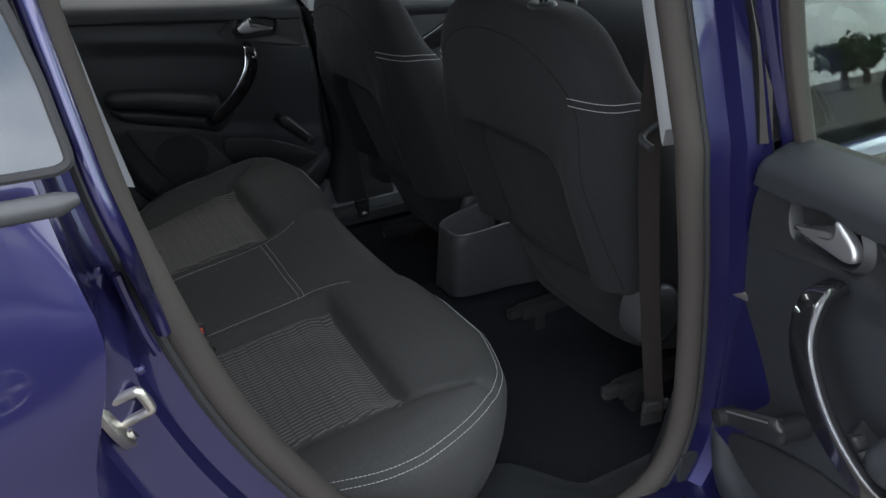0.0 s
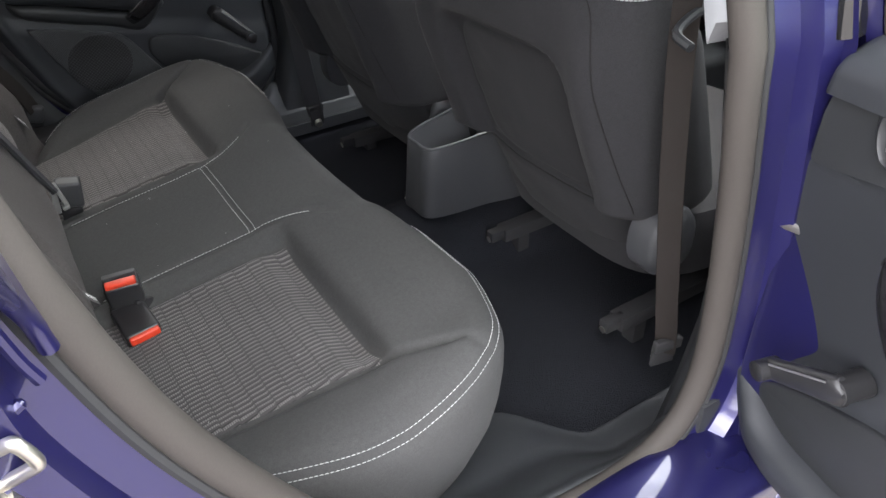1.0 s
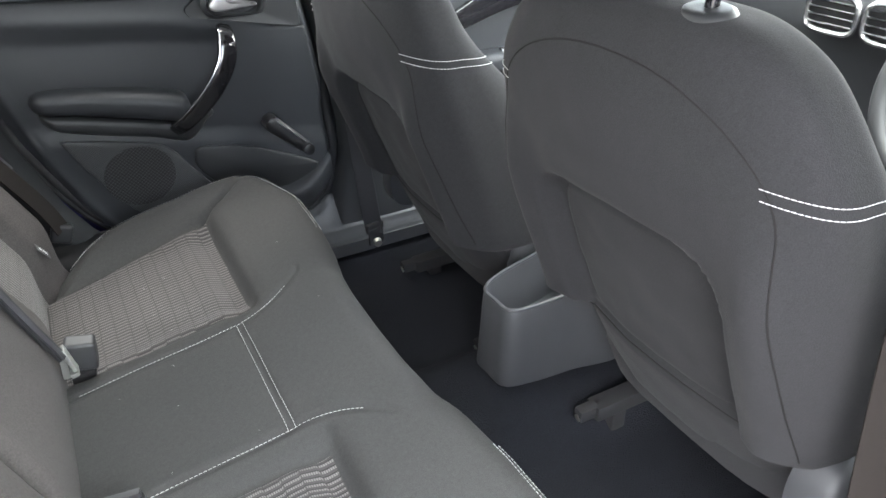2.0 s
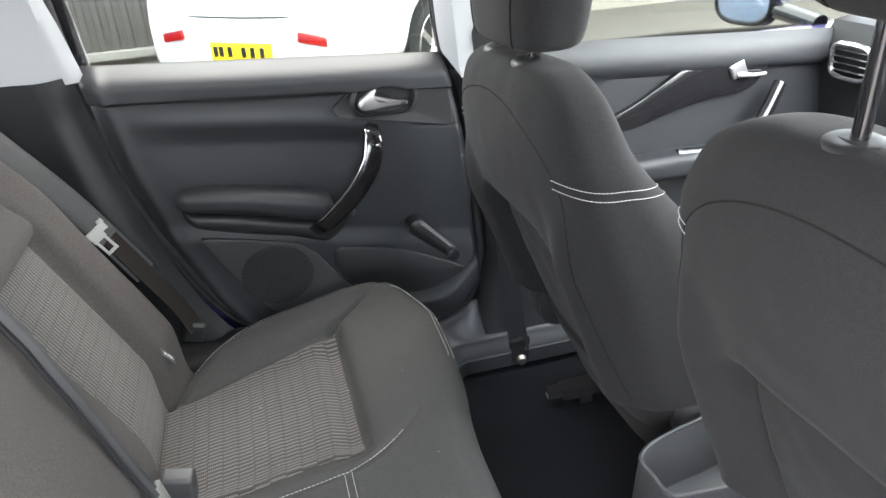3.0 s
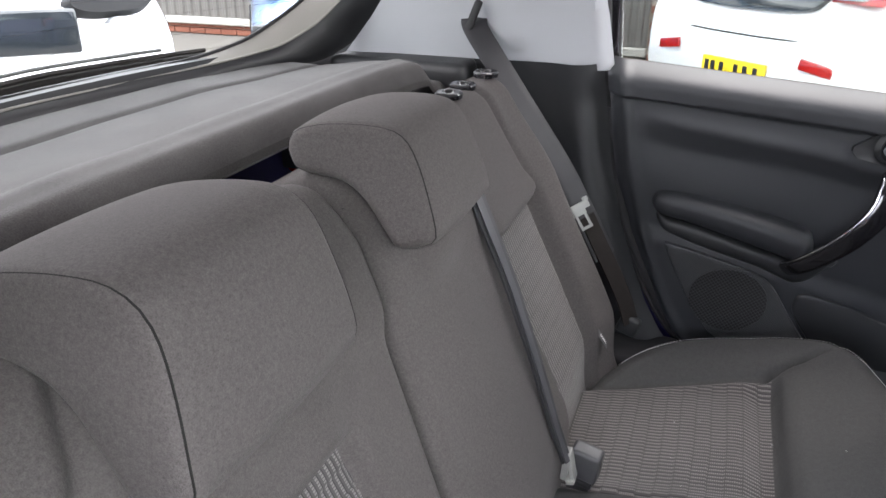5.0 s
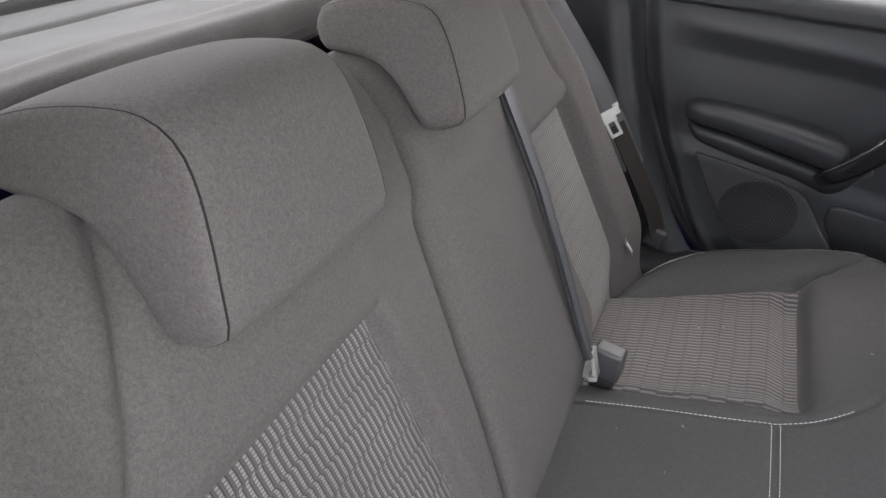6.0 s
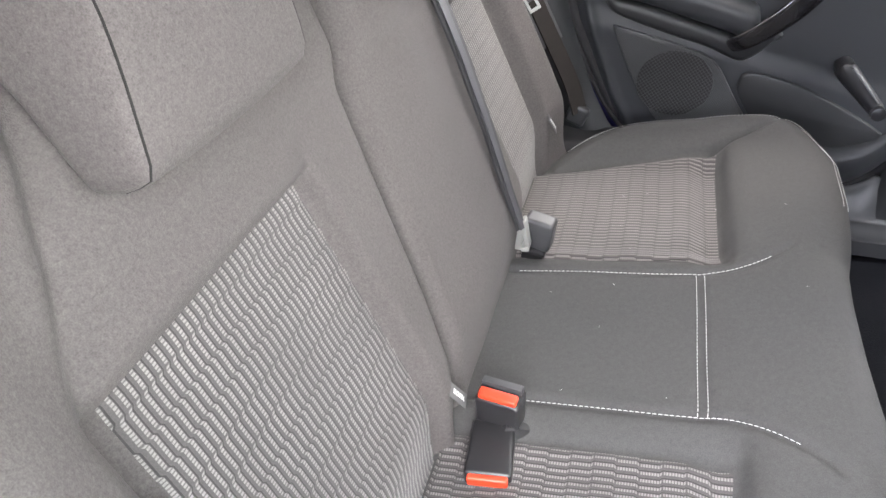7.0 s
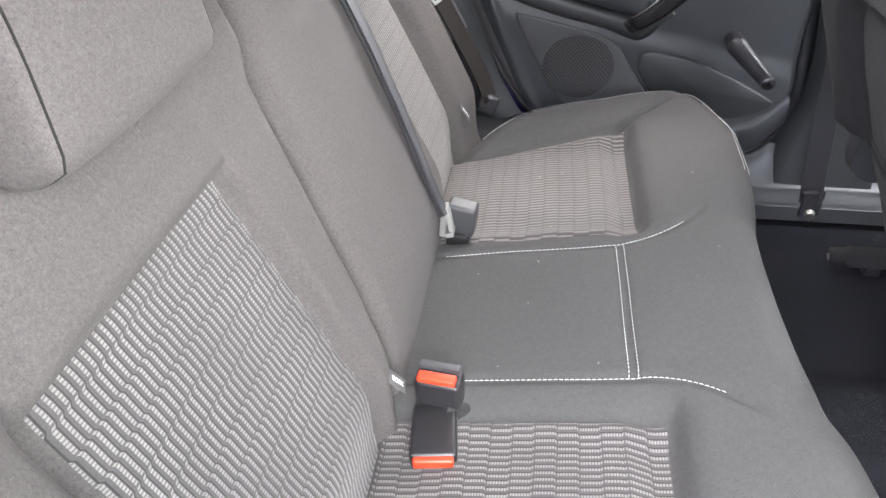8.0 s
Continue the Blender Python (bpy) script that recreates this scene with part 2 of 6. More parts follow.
INK = surface("black_ink", (0.012, 0.012, 0.012), 0.6, spread=0.1, bump=0.0)
TYRE = surface("tyre_rubber", (0.02, 0.02, 0.02), 0.8, spread=0.2, scale=20)
BRICK = surface("red_brick", (0.24, 0.085, 0.052), 0.85, spread=0.3, scale=7, grain=120, bump=0.5, dist=0.002)
MORTAR = surface("mortar", (0.4, 0.36, 0.31), 0.9, spread=0.15, scale=9, grain=200, bump=0.4, dist=0.002)
SHUTTER = surface("grey_metal_shutter", (0.13, 0.12, 0.11), 0.55, spread=0.18, scale=3, grain=60, bump=0.1)
ASPHALT = surface("worn_tarmac", (0.14, 0.128, 0.112), 0.9, spread=0.3, scale=1.2, grain=90, bump=0.6, dist=0.004)
CONCRETE = surface("concrete", (0.42, 0.4, 0.36), 0.85, spread=0.15, scale=4, grain=100, bump=0.3, dist=0.002)
BLUE_CAR = surface("pale_blue_paint", (0.18, 0.3, 0.52), 0.3, spread=0.06, scale=2, bump=0.0, coat=0.8)


# ---- mesh helpers ----
def smooth_curve(pts, n, closed=False):
    """n points along a Catmull-Rom curve through pts, evenly spread by knot."""
    p = np.array(pts, float)
    k = len(p)
    out = []
    spans = k if closed else k - 1
    for i in range(n):
        s = i / (n if closed else n - 1) * spans
        j = min(int(s), spans - 1)
        f = s - j
        idx = [(j + d) % k if closed else min(max(j + d, 0), k - 1) for d in (-1, 0, 1, 2)]
        a, b, c, d = p[idx]
        out.append(0.5 * (2 * b + (c - a) * f + (2 * a - 5 * b + 4 * c - d) * f**2 + (3 * b - a - 3 * c + d) * f**3))
    return np.array(out)


def even(pts, n, closed=False):
    """Points spread evenly by length."""
    p = np.array(pts, float)
    if closed:
        p = np.vstack([p, p[:1]])
    d = np.r_[0, np.cumsum(np.linalg.norm(np.diff(p, axis=0), axis=1))]
    s = np.linspace(0, d[-1], n + 1)[:-1] if closed else np.linspace(0, d[-1], n)
    return np.stack([np.interp(s, d, p[:, i]) for i in range(p.shape[1])], 1)


def grid(fn, nu, nv):
    v = [tuple(fn(i / (nu - 1), j / (nv - 1))) for i in range(nu) for j in range(nv)]
    f = [(i * nv + j, i * nv + j + 1, (i + 1) * nv + j + 1, (i + 1) * nv + j) for i in range(nu - 1) for j in range(nv - 1)]
    return v, f


def loft(rings, closed=True, caps=True):
    n = len(rings[0])
    v = [tuple(p) for r in rings for p in r]
    f = []
    for i in range(len(rings) - 1):
        for j in range(n if closed else n - 1):
            a, b = i * n + j, i * n + (j + 1) % n
            f.append((a, b, b + n, a + n))
    if caps and closed:
        f.append(tuple(range(n)))
        f.append(tuple(range((len(rings) - 1) * n, len(rings) * n)))
    return v, f


def join(*geos):
    v, f = [], []
    for gv, gf in geos:
        k = len(v)
        v += list(gv)
        f += [tuple(i + k for i in q) for q in gf]
    return v, f


def moved(geo, m):
    return [tuple(m @ Vector(p)) for p in geo[0]], geo[1]


def frames_along(path):
    p = np.array(path, float)
    t = np.gradient(p, axis=0)
    t /= np.linalg.norm(t, axis=1)[:, None] + 1e-12
    return p, t


def tube(path, r, n=10, closed=False, caps=True, up=(0, 0, 1), flat=1.0):
    p, t = frames_along(path)
    if closed:
        t = np.roll(p, -1, 0) - np.roll(p, 1, 0)
        t /= np.linalg.norm(t, axis=1)[:, None]
    rings = []
    rr = np.broadcast_to(np.array(r, float), (len(p),))
    a = np.cross(t[0], up)
    if np.linalg.norm(a) < 1e-3:
        a = np.cross(t[0], (1, 0, 0))
    a /= np.linalg.norm(a)
    for q, d, rad in zip(p, t, rr):
        a = a - d * (a @ d)
        a /= np.linalg.norm(a)
        b = np.cross(d, a)
        rings.append([q + rad * (math.cos(w) * a + flat * math.sin(w) * b) for w in np.linspace(0, 2 * math.pi, n, endpoint=False)])
    if closed:
        rings.append(rings[0])
        return loft(rings, caps=False)
    return loft(rings, caps=caps)


def ribbon(path, side, w, th=0.0013):
    """A strap of width w along path; side: its width's direction, one or one for each point."""
    p, t = frames_along(path)
    s = np.broadcast_to(np.array(side, float), p.shape).copy()
    s -= t * (s * t).sum(1)[:, None]
    s /= np.linalg.norm(s, axis=1)[:, None]
    nrm = np.cross(t, s)
    wide = np.broadcast_to(np.array(w, float), (len(p),))
    prof = [(-0.5, -0.5), (-0.48, -1), (-0.2, -0.8), (0.2, -0.8), (0.48, -1), (0.5, -0.5), (0.5, 0.5), (0.48, 1), (0.2, 0.8), (-0.2, 0.8), (-0.48, 1), (-0.5, 0.5)]
    return loft([[q + a * ww * ss + b * th * nn for a, b in prof] for q, ss, nn, ww in zip(p, s, nrm, wide)])


def rbox(size, bevel=0.005, seg=3, at=(0, 0, 0), rot=(0, 0, 0), taper=1.0):
    bm = bmesh.new()
    bmesh.ops.create_cube(bm, size=1)
    for v in bm.verts:
        k = taper if v.co.z > 0 else 1.0
        v.co = Vector((v.co.x * size[0] * k, v.co.y * size[1] * k, v.co.z * size[2]))
    if bevel:
        bmesh.ops.bevel(bm, geom=bm.edges[:], offset=bevel, segments=seg, profile=0.6, affect="EDGES")
    m = pose(*at, *rot)
    geo = [tuple(m @ v.co) for v in bm.verts], [tuple(v.index for v in f.verts) for f in bm.faces]
    bm.free()
    return geo


def prism(poly, depth, m, bevel=0.003, seg=2):
    """A polygon in the local x, y plane, drawn out along local z by depth, its front edges rounded, laid at m."""
    n = len(poly)
    p = np.array(poly, float)
    d = np.roll(p, -1, 0) - np.roll(p, 1, 0)
    d /= np.linalg.norm(d, axis=1)[:, None] + 1e-9
    area = 0.5 * np.sum(p[:, 0] * np.roll(p[:, 1], -1) - p[:, 1] * np.roll(p[:, 0], -1))
    inw = np.stack([-d[:, 1], d[:, 0]], 1) * (1 if area > 0 else -1)
    rings = [[(*q, 0) for q in p]]
    for i in range(seg + 1):
        a = math.pi / 2 * i / seg
        rings.append([(*(q + w * bevel * (1 - math.cos(a))), depth - bevel + bevel * math.sin(a)) for q, w in zip(p, inw)])
    v, f = loft(rings)
    return moved((v, f), m)


def cover_plate(poly, y0, y1, centre, bevel=0.005, puff=0.0):
    """A thin moulded cover in the x, z plane from y0 out to y1, its face made of rings that shrink to centre."""
    p, c = np.array(poly, float), np.array(centre, float)
    size = float(np.abs(p - c).max())
    rings = [[(x, y0, z) for x, z in p]]
    for i in range(5):
        a = math.pi / 2 * i / 4
        k = 1 - bevel / size * (1 - math.cos(a))
        rings.append([(x, y1 + bevel * (1 - math.sin(a)), z) for x, z in c + (p - c) * k])
    k0 = 1 - bevel / size
    for k in np.linspace(1, 0.03, 12)[1:]:
        rings.append([(x, y1 - puff * (1 - k * k), z) for x, z in c + (p - c) * k0 * k])
    return loft(rings)


def superring(cx, cy, z, hx, hy, e=2.6, n=40):
    out = []
    for w in np.linspace(0, 2 * math.pi, n, endpoint=False):
        c, s = math.cos(w), math.sin(w)
        out.append((cx + hx * math.copysign(abs(c) ** (2 / e), c), cy + hy * math.copysign(abs(s) ** (2 / e), s), z))
    return out


def stitches(path, pitch=0.0060, length=0.0046, r=0.00050, lift=(0, 0, 0.0008)):
    """Separate thread stitches along a path."""
    p = np.array(path, float)
    d = np.r_[0, np.cumsum(np.linalg.norm(np.diff(p, axis=0), axis=1))]
    geos = []
    at = lambda s: np.array([np.interp(s, d, p[:, i]) for i in range(3)]) + lift
    s = 0.0
    while s + length < d[-1]:
        a, c = at(s), at(s + length)
        m = (a + c) / 2 + np.array(lift) * 0.5
        geos.append(tube([a, m, c], [r * 0.6, r, r * 0.6], n=5))
        s += pitch
    return join(*geos)


def build(name, geo, mat, angle=40):
    me = bpy.data.meshes.new(name)
    me.from_pydata([tuple(float(c) for c in p) for p in geo[0]], [], geo[1])
    bm = bmesh.new()
    bm.from_mesh(me)
    bmesh.ops.remove_doubles(bm, verts=bm.verts, dist=1e-6)
    bmesh.ops.recalc_face_normals(bm, faces=bm.faces)
    bm.to_mesh(me)
    bm.free()
    me.polygons.foreach_set("use_smooth", [True] * len(me.polygons))
    me.set_sharp_from_angle(angle=radians(angle))
    me.materials.append(mat)
    return me


def thing(name, label, category, at=(0, 0, 0), group="", kind=""):
    ob = new(name)
    ob.empty_display_size = 0.05
    ob.location = at
    return tagged(ob, label, category, group, kind)


def part(name, geo, mat, parent, label="", angle=40):
    ob = new(name, build(name, geo, mat, angle))
    top, off = parent, Vector((0, 0, 0))
    while top is not None:
        off = off + top.location
        top = top.parent
    if parent is not None:
        ob.parent = parent
        ob.data.transform(Matrix.Translation(-off))
    if label:
        ob["label"] = label
    return ob


def solo(name, geo, mat, label, category, group="", kind="", angle=40):
    return tagged(new(name, build(name, geo, mat, angle)), label, category, group, kind)


def mirror_y(geo):
    return [(p[0], -p[1], p[2]) for p in geo[0]], [tuple(reversed(q)) for q in geo[1]]


def step(a, b, x):
    t = min(max((x - a) / (b - a), 0), 1)
    return t * t * (3 - 2 * t)


def bump_fn(x, c, w):
    return math.exp(-(((x - c) / w) ** 2))


# ---- ground and surroundings ----
solo("ground", grid(lambda u, v: (-60 + 120 * u, -60 + 120 * v, 0.0), 13, 13), ASPHALT, "pale worn tarmac yard", "ground", kind="structure")

# ---- body shell: the two door openings ----
LOOP = [(-0.315, 1.24), (-0.308, 1.10), (-0.291, 0.98), (-0.245, 0.81), (-0.174, 0.66), (-0.09, 0.53), (0.0, 0.445), (0.10, 0.405), (0.25, 0.39), (0.34, 0.42), (0.378, 0.50), (0.378, 0.62), (0.358, 0.78), (0.33, 0.93), (0.308, 1.1), (0.287, 1.24), (0.22, 1.305), (0.0, 1.325), (-0.2, 1.31), (-0.28, 1.28)]
LOOP = even(smooth_curve(LOOP, 240, True), 160, True)


def offset_loop(d):
    t = np.roll(LOOP, -1, 0) - np.roll(LOOP, 1, 0)
    t /= np.linalg.norm(t, axis=1)[:, None]
    out = np.stack([-t[:, 1], t[:, 0]], 1)
    mid = LOOP.mean(0)
    if ((LOOP - mid) * out).sum() < 0:
        out = -out
    return LOOP + out * d


def far_shift(x, z):
    """The closed side's aperture reaches further back at its rear edge."""
    return float(np.interp(z, [0.40, 0.482, 0.628, 0.828, 0.956, 1.05, 1.3], [-0.09, -0.08, -0.062, -0.044, -0.028, -0.02, -0.01])) * step(0.12, -0.06, x)


def lean(z):
    """How far a side lies from the middle at a height: widest at the waist, leaning in above."""
    return 0.0 if z < 0.95 else -0.22 * (z - 0.95)


def side_ring(d, y, far=False):
    out = []
    wide = offset_loop(1.0) - LOOP
    for (x, z), w in zip(LOOP, wide):
        k = 1 - 0.85 * step(0.86, 1.0, z) if x < 0 else 1.0
        e = d if d < 0.03 else 0.03 + (d - 0.03) * k if d < 0.12 else d - 0.07 * (1 - k)
        narrow = max(step(0.15, 0.25, x) * step(0.52, 0.68, z), step(1.2, 1.28, z))
        if e > 0.085:
            e -= (e - 0.085 - 0.06 * (e - 0.085)) * narrow
        thin = step(0.18, 0.27, x) * step(0.78, 0.92, z)
        e, yy = e - max(0.0, e - 0.07) * thin, y - max(0.0, y - 0.772) * 0.85 * thin
        out.append((x + w[0] * e + (far_shift(x, z) if far else 0.0), yy + lean(z), z + w[1] * e))
    return out


car_body = thing("hatchback_shell", "metallic blue hatchback body shell with open rear door aperture", "car body")
for s in (1, -1):
    flip = (lambda g: g) if s > 0 else mirror_y
    shell = loft([side_ring(d, y, s > 0) for d, y in ((0.012, 0.733), (0.03, 0.736), (0.046, 0.745), (0.052, 0.765), (0.07, 0.772), (0.085, 0.775), (0.096, 0.785), (0.10, 0.83), (0.106, 0.846), (0.13, 0.856), (0.30, 0.862))], caps=False)
    part("body_side", flip(shell), PAINT, car_body, "glossy metallic blue side panel")
    # Closed side's seal made black: the door gap's shade put into its colour.
    part("door_seal", flip(tube([(x, y, z) for x, y, z in side_ring(0.003, 0.722 if s < 0 else 0.729, s > 0)], 0.0145 if s < 0 else 0.011, 12, closed=True, flat=1.15)), RUBBER if s < 0 else DARK, car_body, "soft dark rubber door seal, black where the closed door shades it")
    # Black tube added as the shaded gap between seal and flange.
    part("seal_lip", flip(tube([(x, y, z) for x, y, z in side_ring(0.019, 0.732, s > 0)], 0.0055, 8, closed=True)), DARK, car_body, "thin black strip painting the shaded gap beside the seal")
# lower shell, roof, bulkheads
part("roof", loft([[(x, y, z + dz) for y, z in ((-0.66, 1.335), (-0.58, 1.385), (-0.3, 1.41), (0, 1.418), (0.3, 1.41), (0.58, 1.385), (0.66, 1.335))] + [(x, y, z + dz + 0.03) for y, z in ((0.66, 1.335), (0.58, 1.385), (0.3, 1.41), (0, 1.418), (-0.3, 1.41), (-0.58, 1.385), (-0.66, 1.335))] for x, dz in ((-1.0, -0.03), (-0.6, -0.005), (0, 0.01), (0.5, -0.01), (0.78, -0.06))]), PAINT, car_body, "blue roof")
tagged(new("ceiling", build("ceiling", loft([[(x, y, z + dz - 0.006) for y, z in ((-0.66, 1.32), (-0.58, 1.37), (-0.3, 1.395), (0, 1.403), (0.3, 1.395), (0.58, 1.37), (0.66, 1.32))] for x, dz in ((-0.98, -0.03), (-0.6, -0.005), (0, 0.01), (0.5, -0.01), (0.76, -0.06))], closed=False), PALE)), "pale grey cloth headlining", "headlining", kind="structure")
part("underbody", rbox((2.9, 1.5, 0.04), 0.01, 2, (0.25, 0, 0.235)), DARK, car_body)
nose = []
for x, z1, w in smooth_curve([(1.36, 0.94, 0.84), (1.6, 0.92, 0.85), (2.0, 0.86, 0.85), (2.35, 0.78, 0.83), (2.58, 0.68, 0.76), (2.68, 0.58, 0.66)], 24):
    nose.append([(x, w * math.copysign(abs(math.cos(q)) ** 0.45, math.cos(q)), (0.22 + z1) / 2 + (z1 - 0.22) / 2 * math.copysign(abs(math.sin(q)) ** 0.5, math.sin(q))) for q in np.linspace(0, 2 * math.pi, 48, endpoint=False)])
part("bonnet", loft(nose, caps=False), PAINT, car_body, "rounded blue bonnet and wings", 60)
part("front_bumper", rbox((0.16, 1.46, 0.36), 0.07, 4, (2.64, 0, 0.42)), PAINT, car_body)
part("front_grille", rbox((0.04, 0.72, 0.14), 0.02, 3, (2.715, 0, 0.40)), DARK, car_body, "black front grille")
part("rear_bumper", rbox((0.22, 1.50, 0.34), 0.08, 4, (-1.10, 0, 0.42)), PAINT, car_body)
for s in (1, -1):
    part("headlamp", rbox((0.30, 0.16, 0.13), 0.05, 4, (2.46, s * 0.70, 0.66), (0, 18, -s * 20)), LAMP_CLEAR, car_body, "clear headlamp")
    part("tail_lamp", rbox((0.10, 0.14, 0.26), 0.04, 4, (-0.98, s * 0.74, 0.86), (0, 0, s * 20)), LAMP_RED, car_body, "red tail lamp")
    for x in (-0.60, 1.92):
        disc = [superring(0, 0, k, r, r, 2, 40) for k, r in ((-0.10, 0.24), (-0.10, 0.275), (-0.08, 0.30), (0.08, 0.30), (0.10, 0.275), (0.10, 0.20), (0.085, 0.19))]
        wheel_m = pose(x, s * 0.77, 0.30, -90 * s, 0, 0)
        tyre = part("wheel", moved(loft(disc), wheel_m), TYRE, car_body, "black tyre")
        part("hub_cap", moved(join(tube([(0.185 * math.cos(w), 0.185 * math.sin(w), 0.088) for w in np.linspace(0, 2 * math.pi, 36, endpoint=False)], 0.014, 8, closed=True), *[rbox((0.17, 0.045, 0.02), 0.006, 1, (0.095 * math.cos(w), 0.095 * math.sin(w), 0.09), (0, 0, math.degrees(w))) for w in np.linspace(0, 2 * math.pi, 7, endpoint=False)]), wheel_m), STEEL, tyre, "silver wheel trim")
        part("arch_liner", moved(loft([superring(0, 0, k, 0.35, 0.35, 2, 36) for k in (-0.12, 0.094)]), pose(x, s * 0.77, 0.31, -90 * s, 0, 0)), DARK, car_body, "black wheel arch")
part("bulkhead", rbox((0.05, 1.5, 0.75), 0.01, 2, (1.58, 0, 0.6)), DARK, car_body)
for s in (1, -1):
    part("sill_panel", rbox((3.0, 0.13, 0.22), 0.03, 3, (0.4, s * 0.78, 0.3)), PAINT, car_body)
    # Black block added to fill the shaded gap beside the cushion.
    part("seat_pan_side", rbox((0.42, 0.12, 0.24), 0.02, 3, (-0.33, s * 0.66, 0.355)), DARK, car_body, "black filler block standing for the dark gap beside the cushion")
    part("rear_quarter", rbox((0.62, 0.10, 0.70), 0.035, 3, (-0.80, s * 0.80, 0.62)), PAINT, car_body)
    part("roof_rail", tube([(-1.0, s * 0.655, 1.31), (-0.5, s * 0.662, 1.335), (0.2, s * 0.665, 1.345), (0.75, s * 0.66, 1.29), (1.2, s * 0.68, 1.08), (1.5, s * 0.7, 0.92)], 0.04, 10), PAINT, car_body)

# windscreen and dashboard, seen past the front seats
windscreen = solo("windscreen", join(grid(lambda u, v: (0.78 + 0.72 * u, (v - 0.5) * 1.3, 1.345 - 0.40 * u + 0.02 * math.sin(math.pi * v)), 8, 9), grid(lambda u, v: (0.78 + 0.72 * u, (v - 0.5) * 1.3, 1.35 - 0.40 * u + 0.02 * math.sin(math.pi * v)), 8, 9)), GLASS, "clear laminated glass windscreen above the dashboard", "windscreen")
windscreen.visible_shadow = False

# floor with its tunnel
def floor_z(x, y):
    z = 0.295 + 0.075 * math.exp(-((y / 0.135) ** 4)) + 0.004 * noise.noise((x * 9, y * 9, 0))
    return z


tagged(new("floor", build("floor", grid(lambda u, v: (-0.15 + 1.75 * u, (v - 0.5) * 1.42, floor_z(-0.15 + 1.75 * u, (v - 0.5) * 1.42)), 90, 90), CARPET)), "black needle-felt floor carpet with centre tunnel", "carpet", kind="structure")

# kick plates between the sills and the carpet
for s in (1, -1):
    flip = (lambda g: g) if s > 0 else mirror_y
    low = np.array([q for q in LOOP if q[1] < 0.70 and q[0] < 0.379])
    low = low[np.argsort(low[:, 0])]
    def plate(u, v):
        x = -0.16 + 0.86 * u
        yi = 0.49 + 0.12 * step(0.20, 0.31, x)
        y = 0.716 + (yi - 0.716) * v
        zo = float(np.interp(x, low[:, 0], low[:, 1])) if x < 0.35 else 0.40 + 0.03 * (1 - step(0.35, 0.45, x))
        zo = min(zo, 0.46) - 0.006
        z = zo + 0.010 * bump_fn(v, 0.06, 0.05) + (0.352 - zo) * step(0.10, 0.50, v) - 0.012 * step(0.45, 0.9, v) - 0.03 * step(0.94, 1.0, v)
        return x, y, z
    solo("kick_plate", flip(grid(plate, 60, 40)), PLASTIC_SILL, "scuffed grey plastic kick plate beside the rear footwell", "kick plate", "kick plates")

for s in (1, -1):
    solo("sill_trim", rbox((1.25, 0.03, 0.24), 0.01, 2, (1.0, s * 0.728, 0.34)), PLASTIC, "black plastic sill trim beside the front seat", "sill trim", "sill trims")

# ---- rear seat cushion ----
HALF = [(-0.275, 0.455), (-0.245, 0.515), (-0.17, 0.585), (-0.07, 0.63), (0.03, 0.637), (0.115, 0.617), (0.175, 0.568), (0.208, 0.48), (0.216, 0.40), (0.206, 0.27), (0.191, 0.17), (0.183, 0.10), (0.181, 0.0)]
_half = smooth_curve(HALF, 90)
OUT = even(np.vstack([_half, (_half * [1, -1])[::-1][1:]]), 360)


def seam_y(x):
    return 0.126 + 0.004 * step(-0.25, 0, x) + 0.032 * (max(x, 0) / 0.085) ** 2


def cushion_z(x, y):
    a = abs(y)
    z = 0.55 + (0.155 * x if x < 0 else 0.27 * x)
    if x > 0.09:
        z -= 1.4 * (x - 0.09) ** 2
    d = a - 0.335
    dish = 1 - step(0.115, 0.205, abs(d))
    fade = 1 - step(0.016, 0.066, x)
    z -= 0.022 * dish * fade
    z -= 0.021 * dish * step(-0.022, 0.030, x) * (1 - step(0.035, 0.048, x))
    z -= 0.006 * (bump_fn(a, 0.174, 0.008) + bump_fn(a, 0.452 + 0.057 * (x + 0.268) / 0.29, 0.009)) * fade
    z += 0.012 * step(0.5, 0.6, a) - 0.02 * step(0.56, 0.66, a)
    if x < 0.12:
        z -= 0.006 * bump_fn(a, seam_y(x), 0.006)
    z -= 0.004 * bump_fn(x, 0.0, 0.006) * step(0.135, 0.12, a)
    z -= 0.016 * bump_fn(a, 0.175, 0.03) * step(0.12, 0.19, x)
    z -= 0.012 * bump_fn(a - 0.505 - (x - 0.02) * 0.6, 0, 0.007) * step(0.01, 0.03, x) * (1 - step(0.08, 0.14, x))
    return z + 0.0025 * noise.noise((x * 11, y * 11, 3))


rear_cushion = thing("rear_seat_cushion", "dark grey cloth rear bench cushion with white stitching", "seat cushion")
_t = np.gradient(OUT, axis=0)
_t /= np.linalg.norm(_t, axis=1)[:, None]
_nrm = np.stack([_t[:, 1], -_t[:, 0]], 1)
if (_nrm[len(OUT) // 2] @ [1, 0]) < 0:
    _nrm = -_nrm
RAD = 0.042
_in = OUT - _nrm * RAD
# the top fans out from the back line to the rounded rim
_top = []
for i, p in enumerate(_in):
    q = np.array([-0.285, (0.44 - 0.88 * i / (len(_in) - 1))])
    _top.append([(*(q + (p - q) * k / 110), cushion_z(*(q + (p - q) * k / 110))) for k in range(111)])
_rim = []
